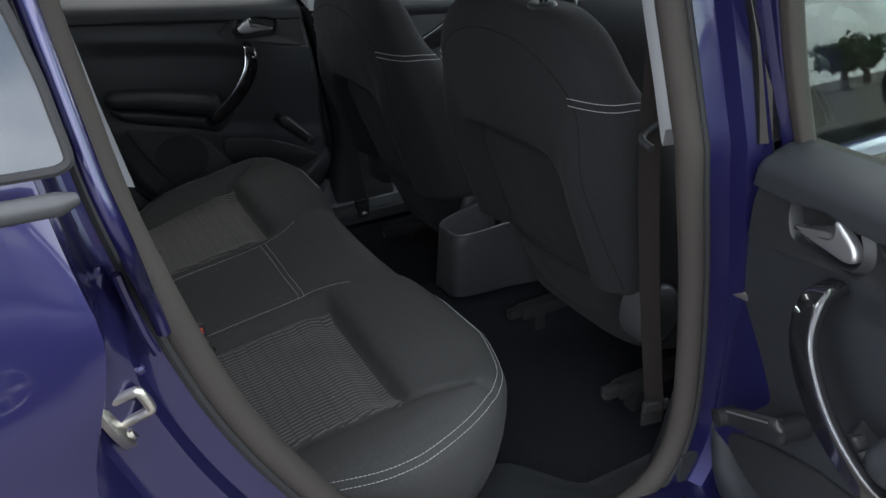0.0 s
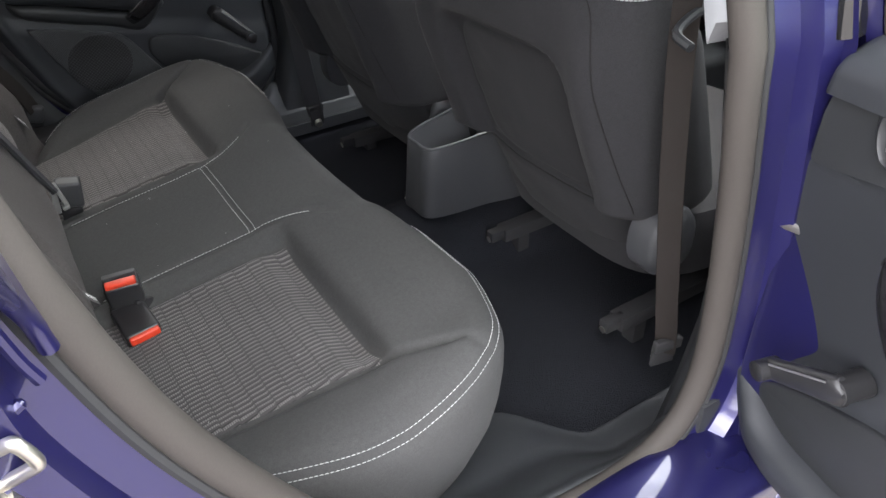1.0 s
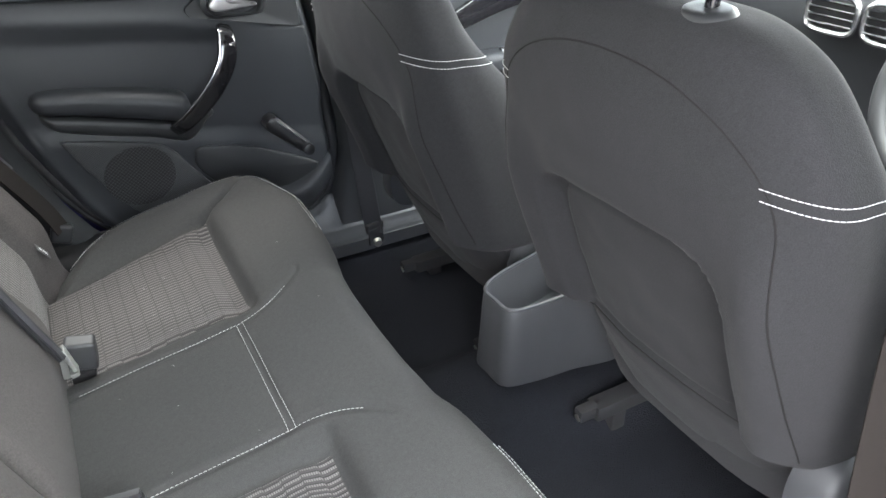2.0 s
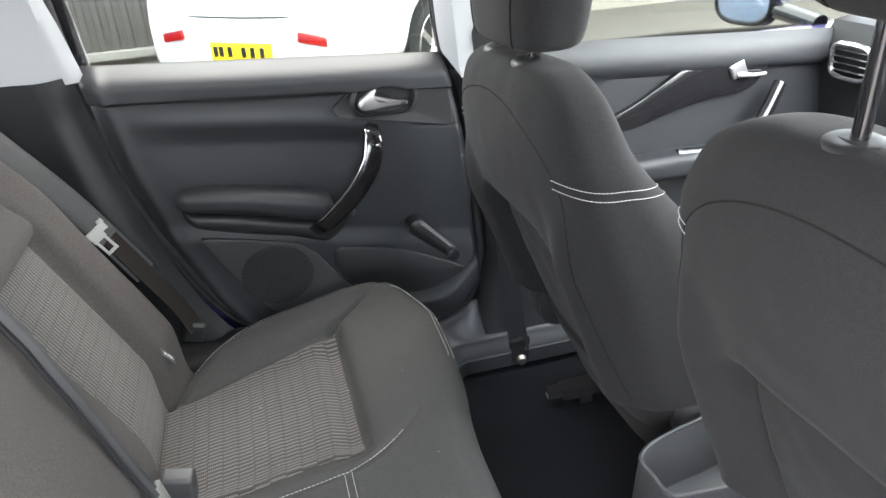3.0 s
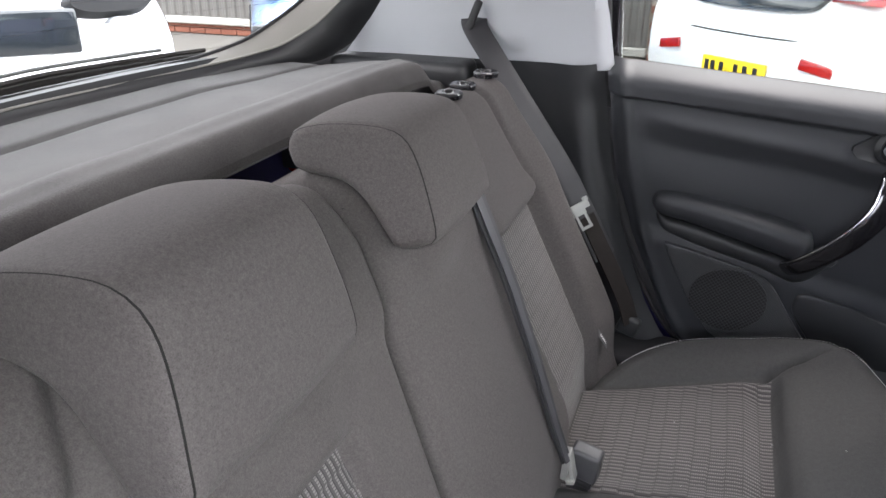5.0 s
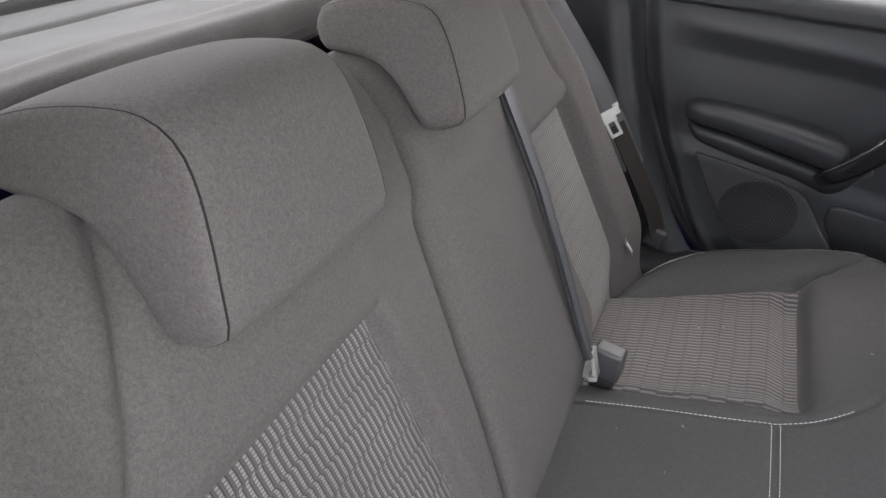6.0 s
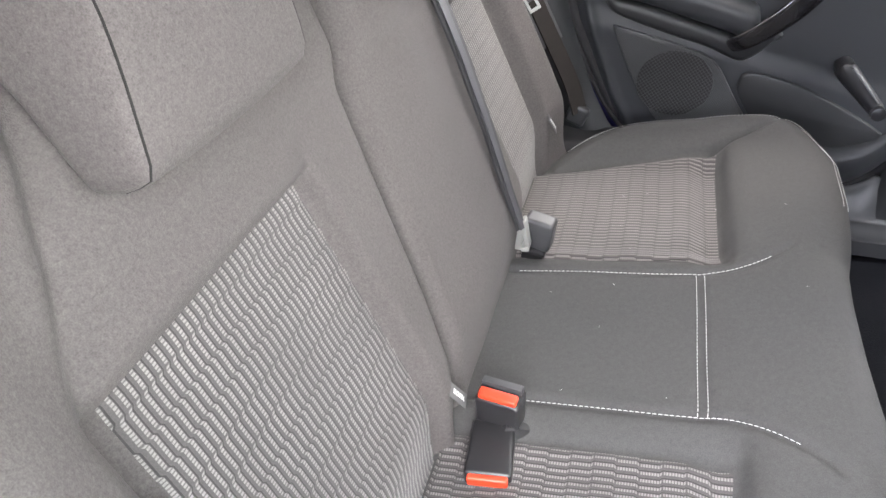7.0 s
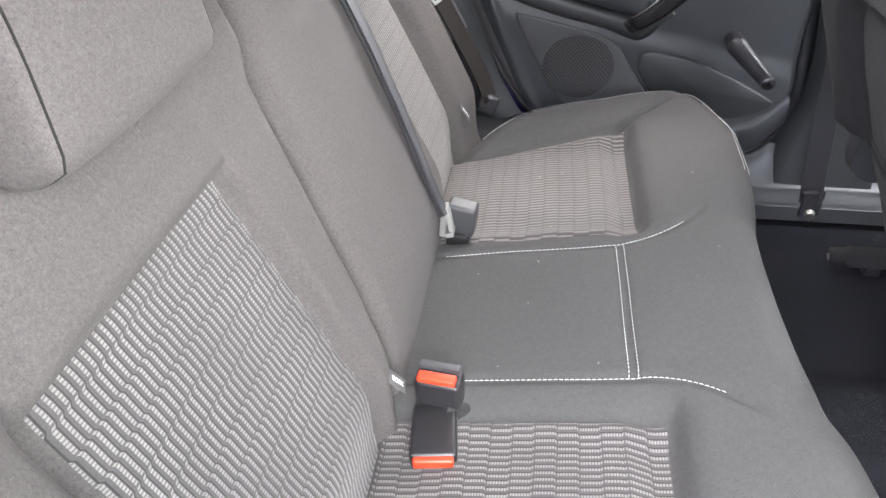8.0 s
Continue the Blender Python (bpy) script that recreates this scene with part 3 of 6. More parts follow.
for p, n2 in zip(_in, _nrm):
    z0 = cushion_z(p[0], p[1])
    row = []
    for k in range(9):
        w = math.pi / 2 * k / 8
        row.append((p[0] + n2[0] * RAD * math.sin(w), p[1] + n2[1] * RAD * math.sin(w), z0 - RAD * (1 - math.cos(w))))
    for dz, inn in ((0.03, 0.0), (0.07, 0.004), (0.11, 0.012), (0.16, 0.03), (0.2, 0.055)):
        row.append((p[0] + n2[0] * (RAD - inn), p[1] + n2[1] * (RAD - inn), z0 - RAD - dz))
    _rim.append(row)
part("cover", join(loft(_top, closed=False), loft(_rim, closed=False)), CLOTH_SEAT, rear_cushion, "charcoal knit cloth", 60)
for s in (1, -1):
    def panel(u, v, s=s):
        x = -0.268 + 0.302 * u
        lo, hi = 0.172 + 0.007 * u, 0.448 + 0.057 * u
        y = lo + (hi - lo) * v
        edge = min(min(v, 1 - v) * 0.3, min(1 - u, 1.0) * 0.29, 0.02) / 0.02
        return x, s * y, cushion_z(x, s * y) - 0.001 + 0.0042 * min(1, edge * 2.2)
    part("woven_panel", grid(panel, 60, 60), WEAVE_FLAT, rear_cushion, "grey patterned woven cloth insert")
    seam = [(x, s * seam_y(x), cushion_z(x, s * seam_y(x)) + 0.003) for x in np.linspace(-0.24, 0.088, 60)]
    part("stitching", stitches(seam), THREAD, rear_cushion, "white thread seam")
    for d in (0.0, 0.012):
        rim = []
        for p, n2 in zip(_in, _nrm):
            if p[1] * s > 0.30 and p[0] > -0.2 and (p[0] < 0.17 or p[1] * s > 0.44):
                z0 = cushion_z(p[0], p[1])
                w = math.pi / 2 * (0.42 + d / 0.042 * 0.62)
                rim.append((p[0] + n2[0] * (RAD * math.sin(w) + 0.0012), p[1] + n2[1] * (RAD * math.sin(w) + 0.0012), z0 - RAD * (1 - math.cos(w)) + 0.0008))
        part("stitching", stitches(rim), THREAD, rear_cushion, "white double edge stitching")
for dx in (-0.005, 0.005):
    part("stitching", stitches([(dx, y, cushion_z(dx, y) + 0.002) for y in np.linspace(-0.128, 0.128, 40)]), THREAD, rear_cushion, "white double seam")

rng = random.Random(4)
specks = []
for _ in range(18):
    x, y = rng.uniform(-0.22, 0.14), rng.uniform(-0.5, 0.45)
    w, k = rng.uniform(0, math.pi), rng.uniform(0.0004, 0.0018)
    z = cushion_z(x, y) + (0.0048 if 0.17 < abs(y) < 0.5 and x < 0.03 else 0.0012)
    specks.append(tube([(x - k * math.cos(w), y - k * math.sin(w), z), (x, y, z + 0.0006), (x + k * math.cos(w + 0.5), y + k * math.sin(w + 0.5), z)], rng.uniform(0.00014, 0.00024), 5))
solo("lint", join(*specks), THREAD, "pale lint specks lying on the seat cushion", "lint", kind="stuff")

# ---- rear seat backrest ----
UP, OUTN = np.array([-0.447, 0, 0.894]), np.array([0.894, 0, 0.447])
BASE = np.array([-0.2355, 0, 0.504])


def back_point(y, s, h):
    return BASE + UP * s + OUTN * h + np.array([0, y, 0])


def back_s(z):
    return (z - 0.504) / 0.894


def split_y(s):
    return float(np.interp(s, [-0.06, 0.06, 0.166, 0.338, 0.438, 0.532, 0.6], [-0.165, -0.148, -0.119, -0.082, -0.062, -0.050, -0.046]))


def weave_in(y):
    """Inner edge of the woven field, nearer the middle on the narrow part."""
    return 0.200 if y < 0 else 0.250


def back_h(y, s):
    a = abs(y)
    h = 0.012
    if a > 0.165:
        top = 0.356
        ed = 0.465 + 0.02 * step(0.0, 0.3, s)
        inset = step(weave_in(y) - 0.010, weave_in(y) + 0.004, a) * (1 - step(ed, ed + 0.02, a)) * (1 - step(top - 0.003, top + 0.006, s))
        h -= 0.023 * inset
        h += 0.009 * bump_fn(s, top + 0.022, 0.020) * step(weave_in(y) - 0.02, weave_in(y) + 0.03, a) * (1 - step(ed - 0.02, ed + 0.02, a))
        h += 0.024 * step(ed, 0.555, a) * (1 - 0.6 * step(0.36, 0.56, s)) - 0.011 * bump_fn(a, ed + 0.010 - (0.50 if y < 0 else 0.22) * max(s - 0.356, 0), 0.011 if y < 0 else 0.009) * step(0.02, 0.1, s)
    h += 0.012 * bump_fn(y, 0.05, 0.09) * step(0.0, 0.1, s)
    plump = step(0.385, 0.43, s) * (1 - step(0.485, 0.54, s))
    h += plump * (0.018 * bump_fn(y, -0.313, 0.19) + 0.015 * bump_fn(y, 0.042, 0.16))
    h -= 0.035 * (1 - step(-0.02, 0.10, s))
    return h + 0.002 * noise.noise((y * 9, s * 9, 1))


S_TOP, R_TOP = 0.575, 0.05


def back_panel(y0, y1, n, ends):
    """A stretch of the backrest between two lines y0(s), y1(s), rounded at its top and both sides."""
    prof = [(-0.06 + (S_TOP - R_TOP + 0.06) * i / 60, 0.0) for i in range(61)]
    prof += [(S_TOP - R_TOP + R_TOP * math.sin(w), -R_TOP * (1 - math.cos(w))) for w in np.linspace(0.15, math.pi / 2, 9)]
    prof += [(S_TOP, -R_TOP - d) for d in (0.02, 0.05, 0.08)] + [(S_TOP - 0.03, -0.15), (0.1, -0.15)]
    cols = []
    for j in range(n):
        v = j / (n - 1)
        col = []
        for s, dh in prof:
            a, b = y0(s), y1(s)
            y = a + (b - a) * v
            near, r = min(y - a, b - y), ends[0] if y - a < b - y else ends[1]
            cut = r * (1 - math.sqrt(max(0.0, 1 - (1 - min(near / r, 1)) ** 2)))
            col.append(tuple(back_point(y, s - (cut * 0.5 if s > S_TOP - R_TOP else 0), back_h(y, min(max(s, -0.06), S_TOP)) + dh - cut)))
        cols.append(col)
    g = loft(cols, closed=False)
    faces = [tuple(range(len(cols[0])))]
    return join(g, (cols[0], faces), (cols[-1], faces))


rear_back_right = thing("split_folding_bench", "narrow folding part of the dark grey cloth rear backrest", "seat backrest", group="rear backrests")
rear_back_left = thing("split_folding_bench", "wide folding part of the dark grey cloth rear backrest", "seat backrest", group="rear backrests")
part("cover", back_panel(lambda s: -0.585 + 0.025 * step(0.35, 0.58, s), lambda s: split_y(s) - 0.002, 130, (0.035, 0.032)), CLOTH, rear_back_right, angle=60)
part("cover", back_panel(lambda s: split_y(s) + 0.002, lambda s: 0.575 - 0.02 * step(0.35, 0.58, s), 160, (0.026, 0.035)), CLOTH, rear_back_left, angle=60)
for s_, owner in ((-1, rear_back_right), (1, rear_back_left)):
    def woven(u, v, s_=s_):
        s = -0.03 + 0.386 * u
        ed = 0.47 + 0.012 * step(0, 0.3, s)
        y = weave_in(s_) + (ed - weave_in(s_)) * v
        k = min(1.0, min(min(v, 1 - v) * 0.25, (1 - u) * 0.38) / 0.008)
        return back_point(s_ * y, s, back_h(s_ * y, s) - 0.004 + 0.0072 * k)
    part("woven_panel", grid(woven, 60, 50), WEAVE_BACK, owner, "grey patterned woven cloth insert")


def cloth_label(y, s, tilt, owner):
    m = Matrix.Translation(back_point(y, s, back_h(y, s) + 0.005)) @ Matrix(((0, -0.447, 0.894), (1, 0, 0), (0, 0.894, 0.447))).to_4x4() @ pose(0, 0, 0, 0, 0, tilt)
    tag = part("cloth_label", moved(rbox((0.036, 0.017, 0.0015), 0.0006, 1), m), LABEL, owner, "small grey fabric label with white lettering")
    cu = bpy.data.curves.new("lettering", "FONT")
    cu.body, cu.size, cu.extrude, cu.align_x, cu.align_y = "ISOFIX", 0.0080, 0.0002, "CENTER", "CENTER"
    tmp = bpy.data.objects.new("lettering", cu)
    me = bpy.data.meshes.new_from_object(tmp)
    me.transform(m @ Matrix.Translation((0, 0, 0.0012)))
    me.materials.clear()
    me.materials.append(WHITE_INK)
    bpy.data.objects.remove(tmp)
    ob = new("lettering", me)
    ob.parent = tag


cloth_label(-0.172, back_s(0.553), -68, rear_back_right)
cloth_label(0.492, back_s(0.562), -68, rear_back_left)


def guide(pos, axis, parent):
    m = Matrix.Translation(pos) @ Vector(axis).to_track_quat("Z", "Y").to_matrix().to_4x4()
    rings = [superring(0, 0, z, r, r * 0.8, 2, 24) for z, r in ((-0.006, 0.026), (0.0, 0.026), (0.0025, 0.023), (0.003, 0.014), (0.0005, 0.010), (-0.002, 0.009))]
    return part("headrest_guide", moved(loft(rings), m), GLOSS, parent, "black plastic headrest guide")


for y in (0.365, 0.442, 0.528):
    guide(back_point(y, S_TOP - 0.003, back_h(y, 0.56) - 0.022), UP * 0.88 + OUTN * 0.47, rear_back_left)


def rear_headrest(yc, hw, outer, inner):
    """Comma-shaped pad: outer and inner edge lines run from the rear tip to the lower front tip."""
    th = thing("rear_headrest", "dark grey cloth head restraint folded low over the backrest", "head restraint", group="rear head restraints")
    top, n = max(z for _, z in outer), 30
    a, b = even(smooth_curve(outer, 90), n), even(smooth_curve(inner, 90), n)
    prof = np.vstack([a, b[::-1][1:-1]])
    m, r = len(prof), 0.011
    t = np.roll(prof, -1, 0) - np.roll(prof, 1, 0)
    t /= np.linalg.norm(t, axis=1)[:, None]
    nn = np.stack([t[:, 1], -t[:, 0]], 1)
    if ((a[n // 2] - b[n // 2]) @ nn[n // 2]) < 0:
        nn = -nn
    ys = [(-hw + r * (1 - math.cos(w)), r * (1 - math.sin(w))) for w in np.linspace(0, math.pi / 2, 6)]
    ys = ys + [(-hw + r + (2 * hw - 2 * r) * f, 0.0) for f in np.linspace(0, 1, 12)[1:-1]] + [(-y, i) for y, i in ys[::-1]]
    wide = lambda z: 1.0 - 0.14 * step(-0.13, -0.01, z - top)
    puff = lambda y: 0.004 * (1 - (y / hw) ** 2)
    rings = [[(q[0] - w[0] * (i - puff(y)), yc + y * wide(q[1]), q[1] - w[1] * (i - puff(y))) for q, w in zip(prof, nn)] for y, i in ys]
    v, f = loft(rings, caps=False)
    for base in (0, (len(rings) - 1) * m):
        for i in range(n - 1):
            up, dn = (base + i, base + i + 1), (base + (m - i) % m, base + m - i - 1)
            quad = (up[0], up[1], dn[1], dn[0])
            f.append(tuple(dict.fromkeys(quad)))
    part("cushion", (v, f), CLOTH, th, "padded cloth cushion", 75)
    for o in (-1, 1):
        line = [(q[0] - w[0] * 0.0015, yc + o * (hw - 0.006) * wide(q[1]), q[1] - w[1] * 0.002) for q, w in zip(a, nn)]
        part("seam", tube(line, 0.0011, 6), SEAM_SHADE, th, "sunk stitched edge seam")
    for d in (-0.06, 0.06):
        part("post", tube([(-0.485, yc + d, top - 0.03), (-0.50, yc + d, 0.96)], 0.006, 10), STEEL, th, "steel post")
    return th


rear_headrest(-0.313, 0.108, [(-0.556, 1.024), (-0.552, 1.038), (-0.54, 1.047), (-0.50, 1.059), (-0.45, 1.066), (-0.415, 1.064), (-0.392, 1.045), (-0.377, 1.0), (-0.368, 0.95), (-0.371, 0.936), (-0.389, 0.926)], [(-0.556, 1.024), (-0.548, 1.006), (-0.53, 1.000), (-0.48, 0.996), (-0.452, 0.980), (-0.430, 0.952), (-0.419, 0.935), (-0.409, 0.924), (-0.389, 0.926)])
rear_headrest(0.042, 0.095, [(-0.531, 1.030), (-0.528, 1.044), (-0.515, 1.054), (-0.48, 1.062), (-0.43, 1.064), (-0.402, 1.056), (-0.385, 1.03), (-0.370, 0.99), (-0.363, 0.965), (-0.366, 0.953), (-0.386, 0.944)], [(-0.531, 1.030), (-0.524, 1.014), (-0.51, 1.008), (-0.47, 1.004), (-0.445, 0.990), (-0.425, 0.966), (-0.414, 0.951), (-0.404, 0.942), (-0.386, 0.944)])

# ---- front seats ----
SEAT_BACK = [(0.462, 0.130, 0.500, 0.64), (0.480, 0.165, 0.482, 0.635), (0.515, 0.180, 0.462, 0.62), (0.56, 0.194, 0.440, 0.60), (0.594, 0.202, 0.424, 0.585), (0.612, 0.240, 0.414, 0.58), (0.65, 0.248, 0.402, 0.565), (0.75, 0.250, 0.365, 0.53), (0.84, 0.251, 0.337, 0.495), (0.92, 0.246, 0.317, 0.465), (0.98, 0.232, 0.309, 0.445), (1.03, 0.200, 0.309, 0.43), (1.055, 0.170, 0.316, 0.42), (1.072, 0.125, 0.330, 0.41), (1.078, 0.07, 0.345, 0.395)]


def front_seat(sy):
    yc = 0.305 * sy
    th = thing("front_chair", "dark grey cloth front seat with white shoulder stitching", "car seat", (0.6, yc, 0.3), group="front seats")
    lev = smooth_curve(SEAT_BACK, 150)
    def lv(z):
        return [float(np.interp(z, lev[:, 0], lev[:, i])) for i in (1, 2, 3)]
    E = 2.9
    def pocket_mask(y, z):
        """1 inside the sunk map pocket field, with rounded upper corners."""
        top = 0.856 - 0.010 * (y / 0.15) ** 2
        a, b = abs(y), z - (top - 0.05)
        d = a - 0.150 - 0.10 * max(0.0, 0.72 - z) * 0.2
        if b > 0:
            d = math.hypot(max(0.0, a - 0.100), b) - 0.05
        return 1 - step(-0.010, 0.008, d)
    def rear_dx(y, z, w):
        a = abs(y)
        low = step(0.612, 0.594, z)
        dx = 0.032 * pocket_mask(y, z) * (1 - low) + 0.018 * low
        dx -= 0.024 * bump_fn(a, 0.194, 0.034) * step(0.604, 0.625, z) * (1 - step(0.82, 0.95, z))
        dx -= 0.006 * bump_fn(y, 0.0, 0.10) * step(0.86, 0.92, z) * (1 - step(0.97, 1.03, z))
        dx += 0.003 * bump_fn(z, 0.597, 0.006) * step(0.19, 0.15, a)
        return dx + 0.004 * noise.noise((y * 7 + 3 * sy, z * 7, 0.3)) + 0.0015 * noise.noise((y * 25, z * 25, 1.3))
    rings = []
    for z, w, xr, xf in lev:
        ring = []
        for x, y, zz in superring((xr + xf) / 2, 0, z, (xf - xr) / 2, w, E, 220):
            a = abs(y) / w
            if x > (xr + xf) / 2:
                x += 0.055 * bump_fn(a, 0.88, 0.14) * step(1.00, 0.86, z) - 0.02 * (1 - a)
            else:
                x += rear_dx(y, z, w) * step((xr + xf) / 2, xr + 0.3 * (xf - xr), x)
            ring.append((x, yc + y, zz + 0.0018 * noise.noise((x * 12, y * 12, zz * 12))))
        rings.append(ring)
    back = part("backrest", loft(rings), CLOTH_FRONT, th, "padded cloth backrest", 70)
    def rear_x(y, z):
        w, xr, xf = lv(z)
        a = min(abs(y) / w, 0.999)
        return (xr + xf) / 2 - (xf - xr) / 2 * (1 - a**E) ** (1 / E) + rear_dx(y, z, w)
    # slack cloth sheet of the map pocket, tucked in at its rim
    def pocket(u, v):
        p, q = 2 * u - 1, 2 * v - 1
        k = max(abs(p), abs(q)) / max(1e-6, (abs(p) ** 7 + abs(q) ** 7) ** (1 / 7))
        y, z = 0.143 * q * k, 0.7245 + 0.121 * p * k
        r = max(abs(p), abs(q))
        return rear_x(y, z) - 0.003 - 0.005 * (1 - p * p) * (1 - q * q) + 0.012 * step(0.90, 1.0, r), yc + y, z
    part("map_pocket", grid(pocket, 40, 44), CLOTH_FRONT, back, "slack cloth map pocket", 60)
    part("seam", tube([(rear_x(d, 0.5985) + 0.0005, yc + d, 0.5985) for d in np.linspace(-0.185, 0.185, 40)], 0.0016, 8), SEAM_SHADE, back, "lower pocket seam")
    # white double stitching over each shoulder
    for o in (1, -1):
        for dz in (0.0, 0.0105):
            pts = []
            for k in np.linspace(0, 1, 40):
                z = 0.950 + dz - 0.030 * k**2
                w, xr, xf = lv(z)
                ang = math.pi - radians(43 + 110 * k)
                cx, hx = (xr + xf) / 2, (xf - xr) / 2
                c, sn = math.cos(ang), math.sin(ang)
                x = cx + hx * math.copysign(abs(c) ** (2 / E), c)
                y = w * abs(sn) ** (2 / E)
                x += rear_dx(o * y, z, w) * step(cx, xr + 0.3 * (xf - xr), x) if c < 0 else 0.055 * bump_fn(y / w, 0.88, 0.14) * step(1.00, 0.86, z) - 0.02 * (1 - y / w)
                pts.append((x - 0.0016 * math.cos(radians(43 + 110 * k)), yc + o * (y + 0.0016 * math.sin(radians(43 + 110 * k))), z))
            part("stitching", stitches(pts, 0.0052, 0.0044, 0.00055, (0, 0, 0)), THREAD, back, "white double shoulder stitching")
    # arched seam round the rear face of the backrest
    pts = []
    for f in np.linspace(0, 1, 110):
        if 0.25 < f < 0.75:
            w = math.pi * (f - 0.25) / 0.5
            y, z = 0.206 * math.cos(w), 0.900 + 0.132 * math.sin(w) ** 0.9
        else:
            k = f / 0.25 if f <= 0.25 else (1 - f) / 0.25
            z = 0.63 + 0.27 * k
            y = math.copysign(0.222 - 0.016 * k, 0.5 - f)
        pts.append((rear_x(y, z) + 0.0004, yc + y, z))
    part("seam", tube(pts, 0.0012, 6), SEAM_SHADE, back, "sunk arched seam")
    cush = [superring(0.76, yc, z, hx, hy, 4, 44) for z, hx, hy in ((0.43, 0.20, 0.20), (0.45, 0.25, 0.225), (0.50, 0.27, 0.235), (0.545, 0.268, 0.235), (0.565, 0.25, 0.22), (0.57, 0.2, 0.18))]
    part("seat_base", loft(cush), CLOTH_FRONT, th, "cloth seat cushion")
    rec = [superring(0, 0, k, r, r * 1.2, 2.3, 28) for k, r in ((-0.03, 0.046), (0.008, 0.047), (0.018, 0.043), (0.026, 0.032), (0.029, 0.015))]
    spots = ((0.482, -0.242, 0.580, 1),) if sy < 0 else ((0.560, -0.185, 0.562, 1), (0.50, 0.215, 0.56, -1))
    for x, dy, z, o in spots:
        part("recliner_cover", moved(loft(rec), pose(x, yc + dy, z, 90 * o, 0, 0)), PLASTIC_GREY, th, "rounded grey plastic hinge cover")
    for o in (1, -1):
        rail = join(rbox((0.34, 0.035, 0.03), 0.006, 2, (0.66, yc + o * 0.165, 0.36)), rbox((0.05, 0.022, 0.024), 0.006, 2, (0.485, yc + o * 0.165, 0.363)), rbox((0.03, 0.03, 0.05), 0.006, 2, (0.54, yc + o * 0.165, 0.325)))
        part("seat_rail", rail, DARK, th, "black steel seat rail")
        part("rail_bolt", tube([(0.468, yc + o * 0.165, 0.358), (0.46, yc + o * 0.165, 0.357)], 0.007, 10), STEEL, th)
    # head restraint on two posts
    up, hy0 = (0.10 if sy < 0 else 0.03), 0.325 * sy
    shape = smooth_curve([(0.368, 1.060, 0.03, 0.085), (0.370, 1.064, 0.046, 0.108), (0.372, 1.078, 0.056, 0.119), (0.376, 1.13, 0.062, 0.126), (0.384, 1.19, 0.061, 0.124), (0.39, 1.23, 0.054, 0.116), (0.392, 1.25, 0.04, 0.10), (0.394, 1.256, 0.016, 0.06)], 30)
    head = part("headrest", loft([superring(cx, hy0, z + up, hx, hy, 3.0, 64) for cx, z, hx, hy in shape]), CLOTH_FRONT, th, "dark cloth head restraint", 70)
    for o in (1, -1):
        part("seam", tube([(cx - hx * (1 - 0.66 ** 3) ** (1 / 3) - 0.0004, hy0 + o * hy * 0.66, z + up) for cx, z, hx, hy in shape[5:-4]], 0.0012, 6), SEAM_SHADE, head, "stitched seam")
        part("post", tube([(0.352, hy0 + o * 0.058, 1.03), (0.362, hy0 + o * 0.058, 1.10 + up)], 0.0065, 12), GLOSS, head, "black steel post")
        m = pose(0.352, hy0 + o * 0.058, 1.068, 0, -8, 0)
        part("headrest_guide", moved(loft([superring(0, 0, z, r, r * 1.3, 2, 28) for z, r in ((-0.012, 0.021), (0.003, 0.0225), (0.008, 0.0205), (0.011, 0.016), (0.0105, 0.009))]), m), PLASTIC, head, "dark grey plastic collar")
    return th


front_seat(-1)
front_seat(1).location += Vector((-0.03, 0, -0.035))

# ---- rear doors ----
def sill_z(x):
    return 1.000 - 0.0733 * x


def rear_edge(z, left=True):
    if left:
        return float(np.interp(z, [0.42, 0.482, 0.55, 0.628, 0.72, 0.828, 0.956, 1.03], [-0.09, -0.158, -0.198, -0.231, -0.264, -0.291, -0.312, -0.322]))
    return float(np.interp(z, [0.42, 0.46, 0.508, 0.65, 0.79, 0.97, 1.03], [0.02, -0.055, -0.092, -0.175, -0.241, -0.288, -0.302]))


def front_edge(z):
    return float(np.interp(z, [0.42, 0.455, 0.483, 0.541, 0.70, 0.834, 0.924, 1.0], [0.26, 0.32, 0.347, 0.374, 0.370, 0.350, 0.332, 0.316]))


def door_y(x, z, left=True):
    zs = sill_z(x)
    t = z - (zs - 0.056)
    if t >= 0:
        k = t / 0.056
        y = 0.667 + 0.003 * (1 - k) + 0.050 * max(0, k - 0.30) ** 2.3 / 0.44
    else:
        y = 0.670 + 0.014 * step(0.0, 0.007, -t)
        line = 0.889 - 0.115 * (x + 0.08) - 0.25 * max(0.0, x) ** 2
        fade = (1 - step(0.08, 0.24, x)) * step(0.02, 0.14, x - rear_edge(z, left))
        y += 0.013 * step(line + 0.010, line - 0.032, z) * (1 - 0.75 * step(line - 0.02, line - 0.12, z)) * fade * step(0.66, 0.72, z)
        y -= 0.004 * bump_fn(z, line + 0.016, 0.014) * fade
        y -= 0.010 * step(0.70, 0.655, z + 0.2 * (x + 0.1))
        y += 0.03 * step(0.46, 0.40, z)
        # moulded groove that runs on from the handle surround to the front edge
        y += 0.0022 * bump_fn(z, 0.842 - 0.10 * (x - 0.33), 0.0022) * step(0.24, 0.27, x)
    y += 0.020 * (1 - step(0.75, 1.0, math.hypot((x - 0.195) / 0.060, (z - 0.908) / 0.026)))
    y -= 0.006 * bump_fn(x - rear_edge(z, left), 0.036, 0.010)
    y += 0.026 * step(0.032, 0.0, x - rear_edge(z, left)) + 0.014 * step(0.014, 0.0, front_edge(z) - x)
    return y


